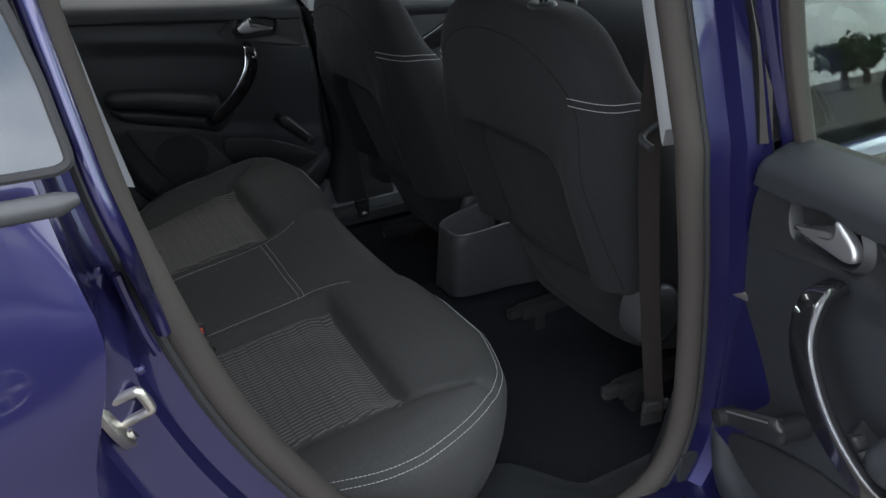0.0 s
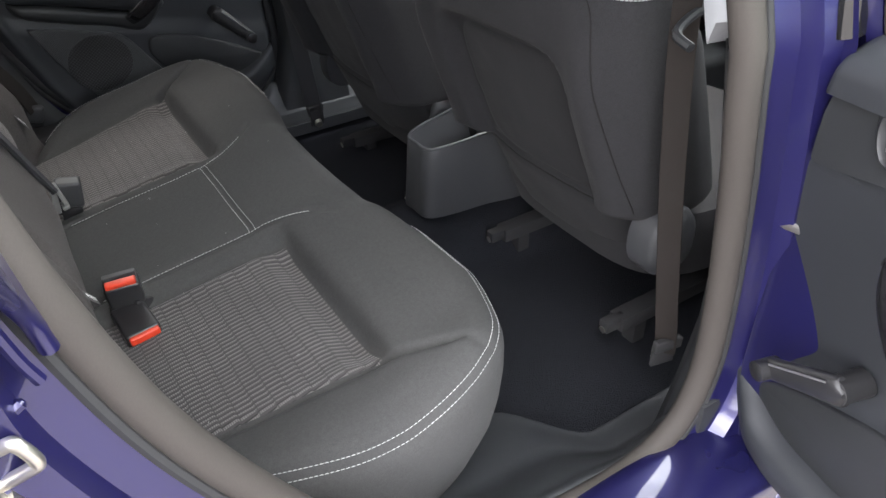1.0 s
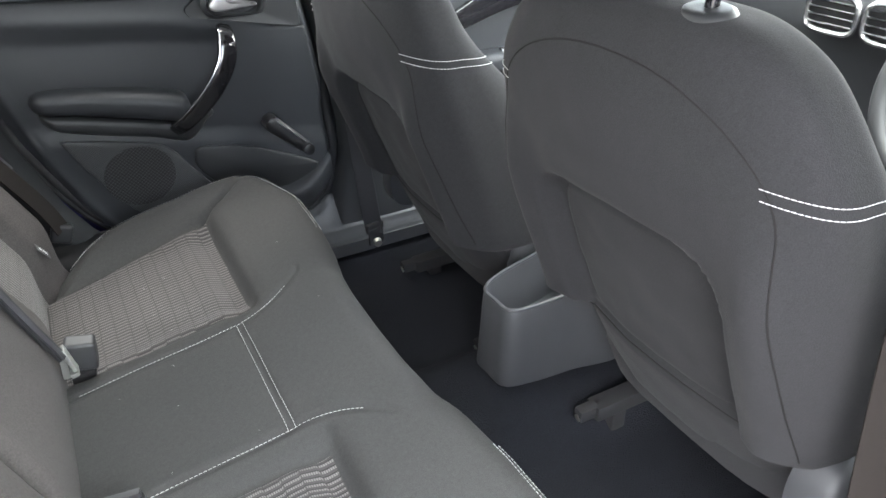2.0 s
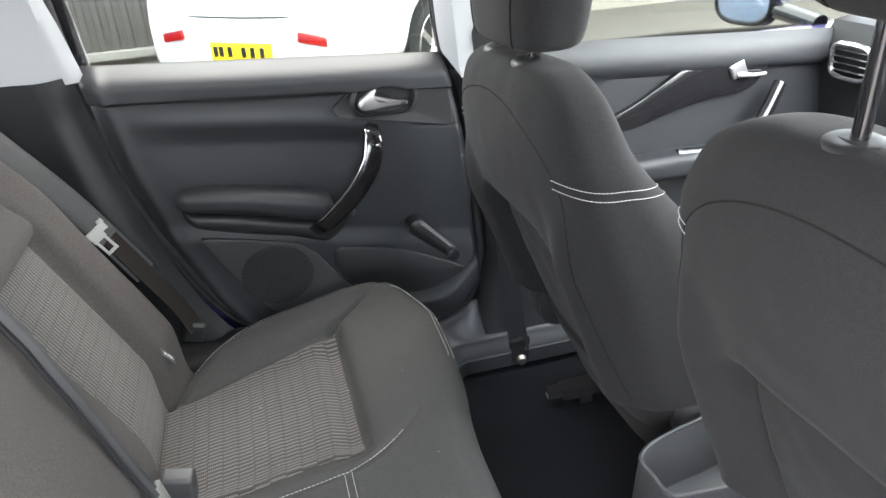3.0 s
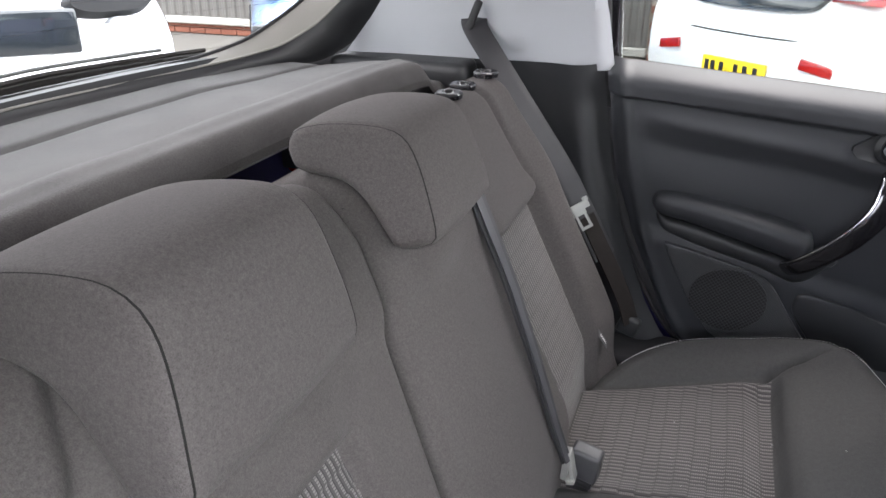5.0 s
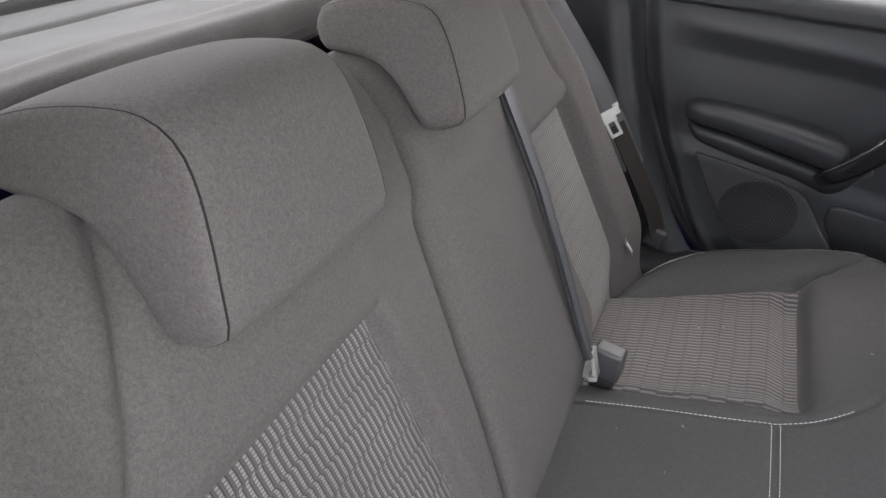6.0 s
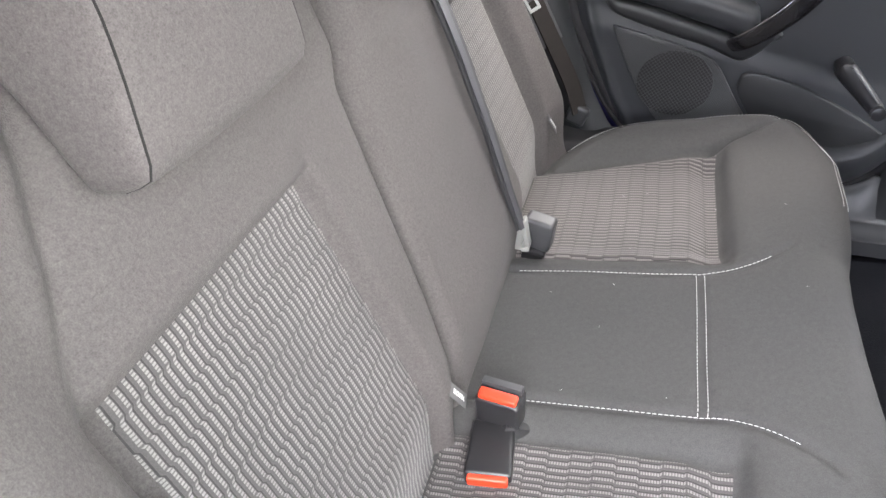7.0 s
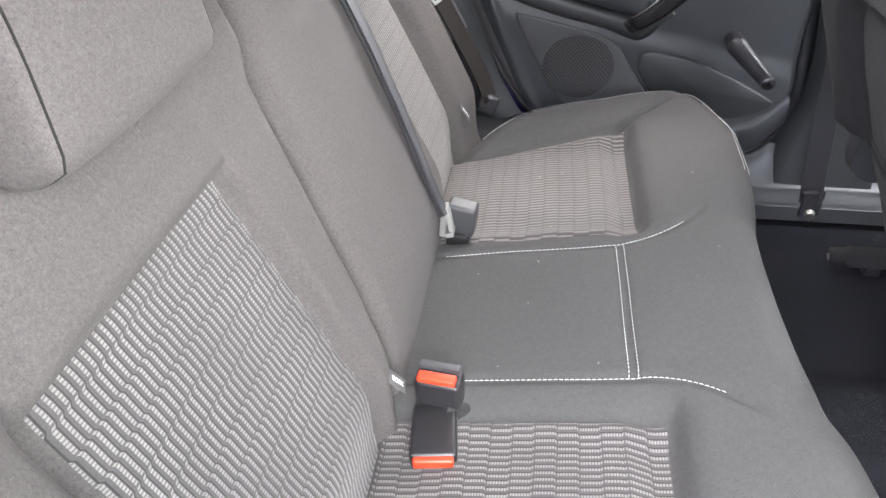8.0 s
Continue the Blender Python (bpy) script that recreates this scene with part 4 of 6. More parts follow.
def curve_at(pairs, x):
    p = smooth_curve(pairs, 60)
    return float(np.interp(x, p[:, 0], p[:, 1]))


def rear_door(side):
    left = side > 0
    flip = (lambda g: g) if left else mirror_y
    th = thing("rear_door", "closed blue rear car door with black inner panel and wind-up window" if left else "wide open blue rear car door showing its black inner panel", "car door", group="rear doors")
    def P(name, geo, mat, par=None, label="", angle=40):
        if name not in ("outer_skin", "window_frame", "window_glass", "latch"):
            geo = ([(p[0], p[1] + 0.036 * step(0.90, 0.56, p[2]), p[2]) for p in geo[0]], geo[1])
        return part(name, flip(geo), mat, par or th, label, angle)

    def skin(u, v):
        z = 0.425 + (sill_z(0) - 0.425) * u
        a, b = rear_edge(z, left), front_edge(z)
        x = a + (b - a) * v
        z2 = z + (sill_z(x) - sill_z(0)) * step(0.4, 1.0, u)
        return x, door_y(x, z2, left), z2
    P("inner_panel", grid(skin, 170, 130), PLASTIC_SOFT, None, "black grained inner door panel", 50)
    # steel shell, outer skin
    ring = [(x + (0.8 * far_shift(x, z) if left else 0.0), z) for x, z in offset_loop(0.02) if z < 0.945]
    ring = np.array(ring)
    k = int(np.argmin(ring[:, 0] - ring[:, 1] * 2))
    ring = np.roll(ring, -k, 0)
    shell = loft([[(x, y, z) for x, z in ring * (1, 1)] for y in (0.762, 0.77, 0.80, 0.845, 0.857)])
    P("inner_backing", loft([[(x, y, z) for x, z in ring] for y in (0.7155, 0.7205)]), PLASTIC, None, "black inner backing")
    P("outer_skin", shell, PAINT, None, "metallic blue steel outer skin", 30)
    # window frame and pane; the pane of the open door leans in more
    wy = (lambda z: 0.765 + lean(z)) if left else (lambda z: 0.720 - 0.38 * (z - 0.97))
    edge = [(-0.312, 0.94), (-0.318, 1.12), (-0.325, 1.24), (-0.27, 1.30), (0.0, 1.33), (0.22, 1.315), (0.30, 1.25), (0.318, 1.1), (0.335, 0.98)]
    if not left:
        edge = edge[:-2] + [(0.322, 1.1), (0.326, 0.93)]
    pts = [(x, wy(z), z) for x, z in smooth_curve(edge, 60)]
    P("window_frame", tube(pts, 0.014, 10, flat=1.3), PAINT if not left else GLOSS, None, "door window frame")
    if not left:
        post = lambda x, hx, hy, z: [(x + hx * math.copysign(abs(math.cos(w)) ** 0.4, math.cos(w)), wy(z) + hy * math.copysign(abs(math.sin(w)) ** 0.4, math.sin(w)), z) for w in np.linspace(0, 2 * math.pi, 20, endpoint=False)]
        P("window_frame", loft([post(0.334 - 0.03 * step(1.0, 1.3, z), 0.021, 0.013, z) for z in np.linspace(0.925, 1.27, 14)]), PAINT, None, "broad blue hinge-side window post")
        P("window_frame", loft([post(0.304 - 0.03 * step(1.0, 1.3, z), 0.0085, 0.011, z) for z in np.linspace(0.94, 1.28, 14)]), RUBBER, None, "black rubber glass channel")
    front = 0.315 if left else 0.300
    pane = [grid(lambda u, v: (lambda z: (-0.315 + (0.315 + front) * v, wy(z) + d, z))(0.96 + 0.36 * u), 6, 6) for d in (0.0, 0.004)]
    P("window_glass", join(*pane), GLASS_SIDE if left else GLASS_CLEAR, None, "clear door window glass").visible_shadow = False
    P("window_weatherstrip", tube([(-0.31, 0.735, sill_z(-0.31) - 0.012), (0, 0.737, sill_z(0) - 0.012), (0.318, 0.735, sill_z(0.318) - 0.012)], 0.010, 8), RUBBER, None, "black window scraper strip")
    # padded armrest
    rings = []
    top_z = [(-0.215, 0.786), (-0.191, 0.791), (-0.109, 0.784), (0.012, 0.762), (0.09, 0.738)]
    low_z = [(-0.215, 0.750), (-0.19, 0.744), (-0.116, 0.730), (0.031, 0.691), (0.09, 0.672)]
    for f in np.linspace(0, 1, 44):
        x = -0.211 + 0.290 * f
        hi, lo = curve_at(top_z, x), curve_at(low_z, x)
        end = math.sqrt(max(0.0, 1 - max(0.0, 1 - f / 0.10) ** 2)) * math.sqrt(max(0.0, 1 - max(0.0, 1 - (1 - f) / 0.08) ** 2))
        zc, r = (hi + lo) / 2, (hi - lo) / 2 * (0.25 + 0.75 * end)
        out = 0.040 + 0.018 * f
        rings.append([(x, 0.694 - (out * (0.15 + 0.85 * end)) * abs(math.cos(w)) ** 0.55 + 0.010 * max(0.0, math.sin(w)) ** 2, zc + r * math.copysign(abs(math.sin(w)) ** 0.75, math.sin(w))) for w in np.linspace(-math.pi / 2, math.pi / 2, 24)] + [(x, 0.715, zc + r * 0.9), (x, 0.715, zc - r * 0.9)])
    P("armrest", loft(rings), PLASTIC_SOFT, None, "soft padded armrest", 60)
    # shell under the pad, running on beneath the pull handle
    rings = []
    hi_z = [(-0.205, 0.748), (-0.19, 0.745), (-0.116, 0.732), (0.031, 0.693), (0.075, 0.700), (0.125, 0.718)]
    dn_z = [(-0.205, 0.740), (-0.173, 0.710), (-0.089, 0.682), (-0.010, 0.662), (0.030, 0.646), (0.056, 0.638), (0.078, 0.648), (0.098, 0.672), (0.125, 0.714)]
    for x in np.linspace(-0.199, 0.119, 44):
        hi, lo = curve_at(hi_z, x), curve_at(dn_z, x)
        zc, r = (hi + lo) / 2, max(0.002, (hi - lo) / 2)
        grow = min(1.0, r / 0.014)
        rings.append([(x, 0.698 - (0.030 + 0.016 * grow) * abs(math.cos(w)) ** 0.4 * grow, zc + r * math.copysign(abs(math.sin(w)) ** 0.8, math.sin(w))) for w in np.linspace(-math.pi / 2, math.pi / 2, 18)] + [(x, 0.715, zc + r * 0.9), (x, 0.715, zc - r * 0.9)])
    P("armrest_base", loft(rings), PLASTIC, None, "plastic armrest base", 60)
    # pull handle
    arc = smooth_curve([(0.166, 0.676, 0.862), (0.163, 0.648, 0.851), (0.154, 0.632, 0.808), (0.126, 0.625, 0.763), (0.091, 0.626, 0.723), (0.054, 0.638, 0.687), (0.034, 0.664, 0.669)], 48)
    rings = []
    _, tt = frames_along(arc)
    for i, (p, t) in enumerate(zip(arc, tt)):
        f = i / 47
        a = np.cross(t, (0, 1, 0))
        a /= np.linalg.norm(a)
        b = np.cross(a, t)
        w, d = 0.0150 + 0.0045 * math.sin(math.pi * min(1.0, f * 1.15)), 0.009
        rings.append([p + a * w * math.copysign(abs(math.cos(q)) ** 0.5, math.cos(q)) + b * d * math.copysign(abs(math.sin(q)) ** 0.8, math.sin(q)) for q in np.linspace(0, 2 * math.pi, 28, endpoint=False)])
    P("pull_handle", loft(rings), GLOSS, None, "glossy piano-black pull handle", 50)
    P("window_switch_blank", rbox((0.013, 0.005, 0.018), 0.002, 2, (0.170, 0.634, 0.832), (0, -18, 0)), CHROME, None, "small bright blanking cap")
    P("pull_trim", tube([q + np.array([-0.0135, -0.0055, 0.0105]) for q in arc[6:-4]], 0.0016, 6), CHROME, None, "thin bright edge strip")
    P("handle_foot", rbox((0.030, 0.02, 0.018), 0.006, 3, (0.103, 0.664, 0.700), (0, 40, 0)), PLASTIC_GREY, None, "grey handle foot")
    # latch handle in its inlay
    ctr = np.array([0.195, 0.908])
    def round_centre(poly):
        ang = np.arctan2(poly[:, 1] - ctr[1], poly[:, 0] - ctr[0])
        return np.array([poly[int(np.argmin(np.abs(np.angle(np.exp(1j * (ang - w))))))] for w in np.linspace(-math.pi, math.pi, 160, endpoint=False)])
    outl = round_centre(even([(0.099, 0.900), (0.099, 0.907), (0.148, 0.944), (0.158, 0.949), (0.312, 0.941), (0.322, 0.90), (0.325, 0.848), (0.318, 0.845), (0.107, 0.889)], 600, True))
    bez = round_centre(smooth_curve([(0.140, 0.911), (0.147, 0.928), (0.160, 0.940), (0.19, 0.943), (0.236, 0.937), (0.251, 0.928), (0.254, 0.910), (0.247, 0.891), (0.234, 0.883), (0.19, 0.884), (0.156, 0.887), (0.143, 0.897)], 400, True))
    put = lambda pts, y: [(x, y, z) for x, z in pts]
    P("handle_inlay", loft([put(outl, 0.694), put(outl, 0.6795), put(np.array(outl) * 0.988 + ctr * 0.012, 0.6765), put(ctr + (bez - ctr) * 1.16, 0.681), put(ctr + (bez - ctr) * 1.06, 0.675), put(bez, 0.673), put(ctr + (bez - ctr) * 0.95, 0.676), put(ctr + (bez - ctr) * 0.90, 0.692)], caps=False), PLASTIC, None, "black grained handle surround", 35)
    P("handle_bowl", loft([put(ctr + (bez - ctr) * k, y) for k, y in ((0.91, 0.688), (0.85, 0.698), (0.6, 0.703), (0.2, 0.704))]), PLASTIC, None, "dark recessed bowl", 50)
    pad = smooth_curve([(0.145, 0.905), (0.150, 0.916), (0.165, 0.926), (0.178, 0.933), (0.1825, 0.929), (0.182, 0.916), (0.198, 0.911), (0.234, 0.9045), (0.2385, 0.9015), (0.234, 0.8985), (0.20, 0.8965), (0.164, 0.895), (0.150, 0.898)], 70, True)
    lever = prism([(x, z) for x, z in pad], 0.012, Matrix(((1, 0, 0, 0), (0, 0, -1, 0.680), (0, 1, 0, 0), (0, 0, 0, 1))), 0.0045, 3)
    P("latch_lever", lever, SATIN, None, "satin chrome latch lever")
    # speaker cover
    out = smooth_curve([(-0.176, 0.684), (-0.168, 0.684), (-0.091, 0.667), (-0.014, 0.646), (0.012, 0.634), (0.032, 0.614), (0.069, 0.558), (0.112, 0.500), (0.118, 0.488), (0.10, 0.482), (-0.02, 0.484), (-0.062, 0.499), (-0.085, 0.520), (-0.133, 0.592), (-0.170, 0.668)], 110, True)
    spk = P("speaker_grille", cover_plate(out, 0.690, 0.664, (-0.035, 0.572), 0.004), PERFORATED, None, "black perforated speaker cover")
    P("grille_mesh", cover_plate([(-0.049 + 0.071 * math.cos(w), 0.583 + 0.066 * math.sin(w)) for w in np.linspace(0, 2 * math.pi, 56, endpoint=False)], 0.667, 0.6625, (-0.049, 0.583), 0.001), PERFORATED_OPEN, spk, "round open grille mesh")
    P("grille_edge", tube([(x, 0.6628, z + 0.0005) for x, z in smooth_curve([(-0.170, 0.685), (-0.091, 0.668), (-0.014, 0.647), (0.014, 0.634)], 24)], 0.0017, 6), PLASTIC_GREY, spk, "grey plastic upper edge")
    # map pocket and the ledge below it
    pk = smooth_curve([(0.066, 0.600), (0.072, 0.613), (0.090, 0.617), (0.130, 0.610), (0.175, 0.599), (0.271, 0.558), (0.330, 0.526), (0.338, 0.517), (0.326, 0.503), (0.262, 0.480), (0.205, 0.476), (0.150, 0.486), (0.116, 0.506), (0.069, 0.570)], 90, True)
    P("pocket_back", cover_plate(pk, 0.692, 0.668, (0.185, 0.543), 0.009, 0.006), PLASTIC, None, "dark door pocket cover", 60)
    lip = smooth_curve([(0.096, 0.520), (0.118, 0.497), (0.160, 0.482), (0.205, 0.476), (0.270, 0.476), (0.325, 0.499), (0.366, 0.534)], 50)
    prof = [(0.684, 0.012), (0.668, 0.010), (0.654, 0.006), (0.645, -0.001), (0.642, -0.010), (0.645, -0.03), (0.654, -0.055), (0.672, -0.075), (0.70, -0.085)]
    P("pocket_lip", loft([[(x + 0.10 * max(0.0, x - 0.28) * dz / -0.085, y + 0.022 * step(0.30, 0.37, x) + 0.02 * step(0.13, 0.10, x), z + dz) for y, dz in prof] for x, z in lip], closed=False), PLASTIC_SOFT, None, "rounded pocket ledge", 60)
    # window winder
    hub, knob = np.array([0.236, 0.655, 0.645]), np.array([0.301, 0.640, 0.583])
    if not left:
        hub, knob = np.array([0.200, 0.655, 0.640]), np.array([0.278, 0.640, 0.604])
    cyl = lambda a, b, r: tube([a, a + (b - a) * 0.04, a + (b - a) * 0.96, b], [r * 0.85, r, r, r * 0.85], 18)
    win = P("window_winder", join(cyl(hub + (0, 0.025, 0), hub + (0, -0.016, 0), 0.0165)), BUCKLE, None, "black window winder handle")
    d = knob - hub
    rings = []
    for f in np.linspace(-0.18, 1.08, 14):
        q = hub + d * f + np.array([0, -0.012, 0])
        e = math.sqrt(max(0.05, 1 - (2 * min(max(0.5 - (f + 0.18) / 0.3, 0), 0.5)) ** 2)) * math.sqrt(max(0.05, 1 - (2 * min(max(0.5 - (1.08 - f) / 0.2, 0), 0.5)) ** 2))
        up = np.array([-d[2], 0, d[0]]) / math.hypot(d[0], d[2])
        rings.append([q + up * (0.0185 - 0.005 * max(0.0, f)) * e * math.cos(w) + np.array([0, 0.011 * math.sin(w), 0]) for w in np.linspace(0, 2 * math.pi, 18, endpoint=False)])
    P("arm", loft(rings), BUCKLE, win)
    P("knob", cyl(knob + (0, 0.0, 0), knob + (0, -0.032, 0), 0.0125), BUCKLE, win)
    # Satin tube stands in for the gloss highlight along the arm's edge.
    P("highlight_strip", tube([hub + (0.006, -0.023, 0.010), hub + d * 0.85 + (0.006, -0.023, 0.008)], 0.0013, 6), SATIN, win)
    P("latch", rbox((0.03, 0.03, 0.09), 0.006, 2, (-0.235, 0.752, 0.86)), STEEL, None, "steel door latch")
    return th


HINGE, OPEN = (0.405, -0.715), 75.0
rear_door(1)
open_door = rear_door(-1)
open_door.matrix_world = Matrix.Translation((0.453, -0.703, -0.010)) @ Matrix.Rotation(radians(OPEN), 4, "Z") @ Matrix.Translation((-HINGE[0], -HINGE[1], 0))

# ---- pillars and side trims ----
def trim_rear(z):
    """Where the pale quarter trim meets the black tailgate frame."""
    return float(np.interp(z, [0.98, 1.009, 1.064, 1.085, 1.124, 1.155, 1.19, 1.22, 1.34], [-0.842, -0.816, -0.766, -0.747, -0.717, -0.706, -0.703, -0.704, -0.72]))



for s in (1, -1):
    flip = (lambda g: g) if s > 0 else mirror_y
    # pale upper centre-pillar trim and dark lower one
    rows = [[(x0, 0.712 + lean(z), z + (0.04 if z < 0.95 else 0)), (x0 + 0.004, 0.684 + lean(z), z + (0.03 if z < 0.95 else 0)), (x0 + 0.022, 0.664 + lean(z), z), (x0 + 0.075, 0.664 + lean(z), z), (x0 + 0.10, 0.68 + lean(z), z), (x0 + 0.105, 0.73 + lean(z), z)] for x0, z in ((0.322, 0.935), (0.318, 0.945), (0.310, 1.02), (0.298, 1.12), (0.285, 1.24), (0.26, 1.33))]
    solo("centre_pillar_trim", flip(loft(rows)), PALE, "pale grey plastic upper centre pillar trim", "pillar trim", "pillar trims")
    rows = []
    for z in np.linspace(0.33, 0.94, 40):
        x0 = float(np.interp(z, [0.33, 0.45, 0.55, 0.62, 0.78, 0.94], [0.33, 0.368, 0.392, 0.392, 0.368, 0.332]))
        w = float(np.interp(z, [0.33, 0.42, 0.55, 0.94], [0.26, 0.16, 0.11, 0.085]))
        dy = 0.0
        rows.append([(x0, 0.714, z), (x0 + 0.006, 0.694 - dy * 0.3, z), (x0 + 0.03, 0.672 - dy, z), (x0 + w - 0.01, 0.672 - dy, z), (x0 + w + 0.015, 0.69 - dy, z), (x0 + w + 0.018, 0.74, z)])
    solo("centre_pillar_lower_trim", flip(loft(rows)), PLASTIC, "black plastic lower centre pillar trim", "pillar trim", "lower pillar trims", angle=70)
    # front seat belt
    belt = thing("front_seat_belt", "dark webbing front seat belt hanging on the centre pillar", "seat belt", group="front seat belts")
    path = smooth_curve([(0.372, 0.612, 1.08), (0.384, 0.600, 0.93), (0.40, 0.605, 0.75), (0.42, 0.612, 0.58), (0.436, 0.617, 0.46), (0.438, 0.617, 0.43)] if s < 0 else [(0.375, 0.640, 1.08), (0.385, 0.635, 0.93), (0.395, 0.622, 0.75), (0.405, 0.606, 0.55), (0.411, 0.588, 0.42), (0.413, 0.576, 0.37)], 40)
    part("webbing", flip(ribbon(path, (0.8, -0.6, 0) if s > 0 else (0.65, 0.76, 0), 0.042 if s > 0 else 0.031, 0.0016)), WEBBING if s > 0 else WEBBING_WORN, belt, "dark woven belt webbing")
    part("guide_loop", flip(tube(smooth_curve([(0.345, 0.645, 0.925), (0.352, 0.618, 0.932), (0.39, 0.610, 0.945), (0.425, 0.620, 0.955), (0.43, 0.648, 0.955)], 24), 0.0055, 8)), PLASTIC, belt, "black plastic belt loop")
    low = Matrix.Translation((0.026, 0.045, 0.06)) if s < 0 else Matrix()
    part("anchor", flip(moved(join(rbox((0.040, 0.006, 0.04), 0.002, 3, (0.412, 0.570, 0.368), (0, 0, 12)), rbox((0.046, 0.012, 0.02), 0.004, 3, (0.412, 0.575, 0.39), (0, 0, 12))), low)), DARK, belt, "black belt anchor plate")
    part("anchor_bolt", flip(moved(tube([(0.412, 0.566, 0.355), (0.411, 0.556, 0.353)], [0.011, 0.009], 12), low)), STEEL, belt, "bright zinc bolt")
    # pale rear quarter trim with belt slot, dark lower quarter trim
    def quarter(u, v, over=False):
        seam = 1.165 + 0.182 * (-0.009 + 0.381 * v)
        low = 1.001 if s > 0 else 1.030
        z = seam + (1.33 - seam) * u if over else low + (seam - low) * u
        xr = trim_rear(z) - 0.004
        xf = float(np.interp(z, [1.0, 1.1, 1.21, 1.32], [-0.300, -0.316, -0.33, -0.34]))
        xf += 0.022 if s < 0 else -0.004
        x = xr + (xf - xr) * v
        y = 0.700 + lean(z) * 1.0 - 0.05 * step(-0.45, -0.85, x) - 0.012 * bump_fn(x, -0.50, 0.05) * step(1.02, 1.06, z)
        y += 0.02 * step(0.02, 0.0, xf - x)
        if over:
            y -= 0.004 + 0.05 * u * u
        else:
            y += 0.006 * step(0.96, 1.0, u)
        return x, y, z + (0 if over else 0.010 * (x + 0.33) * (1 - u))
    q = solo("rear_quarter_trim", flip(grid(quarter, 30, 40)), PALE, "pale grey moulded rear quarter trim with belt slot", "quarter trim", "quarter trims")
    part("headlining_edge", flip(grid(lambda u, v: quarter(u, v, True), 10, 40)), LINING, q, "warm grey headlining above the trim")
    def lowq(u, v):
        z = 0.46 + 0.555 * u
        xf = float(np.interp(z, [0.44, 0.508, 0.65, 0.79, 0.97, 1.03], [-0.02, -0.098, -0.183, -0.249, -0.303, -0.326]))
        if s > 0:
            xf = min(xf, rear_edge(z) - 0.003)
        xr = xf - 0.34
        x = xr + (xf - xr) * v
        y = 0.690 + 0.020 * step(0.03, 0.0, xf - x) - 0.014 * bump_fn(xf - x, 0.05, 0.03) - 0.004 * step(0.06, 0.3, xf - x) + (lean(z) if z > 0.95 else 0)
        return x, y, z - 0.002 + 0.010 * (x + 0.33) * u
    solo("lower_quarter_trim", flip(grid(lowq, 40, 36)), PLASTIC, "black plastic lower quarter trim beside the seat", "quarter trim", "lower quarter trims")
    solo("rear_corner_trim", flip(rbox((0.36, 0.03, 0.30), 0.01, 2, (-0.86, 0.672, 0.90))), PLASTIC, "black plastic corner trim behind the parcel shelf", "corner trim", "corner trims")
    slot = rbox((0.014, 0.012, 0.062), 0.005, 3, (-0.553, 0.675 + lean(1.08) - 0.012, 1.090), (0, 22, 0))
    part("belt_slot", flip(slot), DARK, q, "black belt slot")

# left rear belt with its tongue
belt = thing("rear_seat_belt", "dark rear seat belt running from the quarter trim slot", "seat belt")
run = [(-0.558, 0.655, 1.085), (-0.546, 0.636, 1.067), (-0.500, 0.622, 1.01), (-0.435, 0.622, 0.92), (-0.375, 0.632, 0.83), (-0.330, 0.638, 0.752), (-0.285, 0.640, 0.67), (-0.240, 0.642, 0.585), (-0.220, 0.642, 0.53)]
path = smooth_curve(run, 60)
sides = [np.array([0.60 - 0.1 * min(1, i / 20), 0.60, 0.30]) for i in range(60)]
part("webbing", ribbon(path[:46], sides[:46], 0.047, 0.0015), WEBBING, belt, "smooth black webbing")
part("lap_webbing", ribbon(path[38:] + np.array([0.002, -0.003, 0.0]), sides[38:], 0.034, 0.0022), WEBBING_WORN, belt, "worn brown-black doubled webbing")
_ta = Vector((0.55, -0.05, -0.83)).normalized()
_tn = Vector((0.25, -0.9, 0.35))
_tn = (_tn - _ta * _tn.dot(_ta)).normalized()
_tx = _tn.cross(_ta)
tm = Matrix(((_tx.x, _tn.x, _ta.x, -0.333), (_tx.y, _tn.y, _ta.y, 0.592), (_tx.z, _tn.z, _ta.z, 0.770), (0, 0, 0, 1))) @ Matrix.Scale(0.85, 4)
plate = join(rbox((0.056, 0.005, 0.017), 0.0022, 2, (0, 0, 0)), rbox((0.013, 0.005, 0.012), 0.0022, 2, (-0.024, 0, -0.011)), rbox((0.013, 0.005, 0.010), 0.0022, 2, (0.024, 0, -0.010)), rbox((0.030, 0.0045, 0.014), 0.002, 2, (0, 0, 0.011)), rbox((0.006, 0.0035, 0.036), 0.0014, 2, (-0.010, 0, 0.030)), rbox((0.006, 0.0035, 0.036), 0.0014, 2, (0.010, 0, 0.030)), rbox((0.026, 0.0035, 0.007), 0.0014, 2, (0, 0, 0.047)))
part("tongue", moved(plate, tm), TONGUE, belt, "bright steel belt tongue")
part("anchor", rbox((0.04, 0.02, 0.04), 0.008, 3, (-0.222, 0.645, 0.522), (0, 20, 0)), PLASTIC, belt, "black anchor cover")

solo("backrest_catch", rbox((0.022, 0.016, 0.085), 0.006, 3, (-0.300, 0.604, 0.588), (0, -14, 0)), PLASTIC_GREY, "grey plastic backrest catch beside the far bolster", "catch")

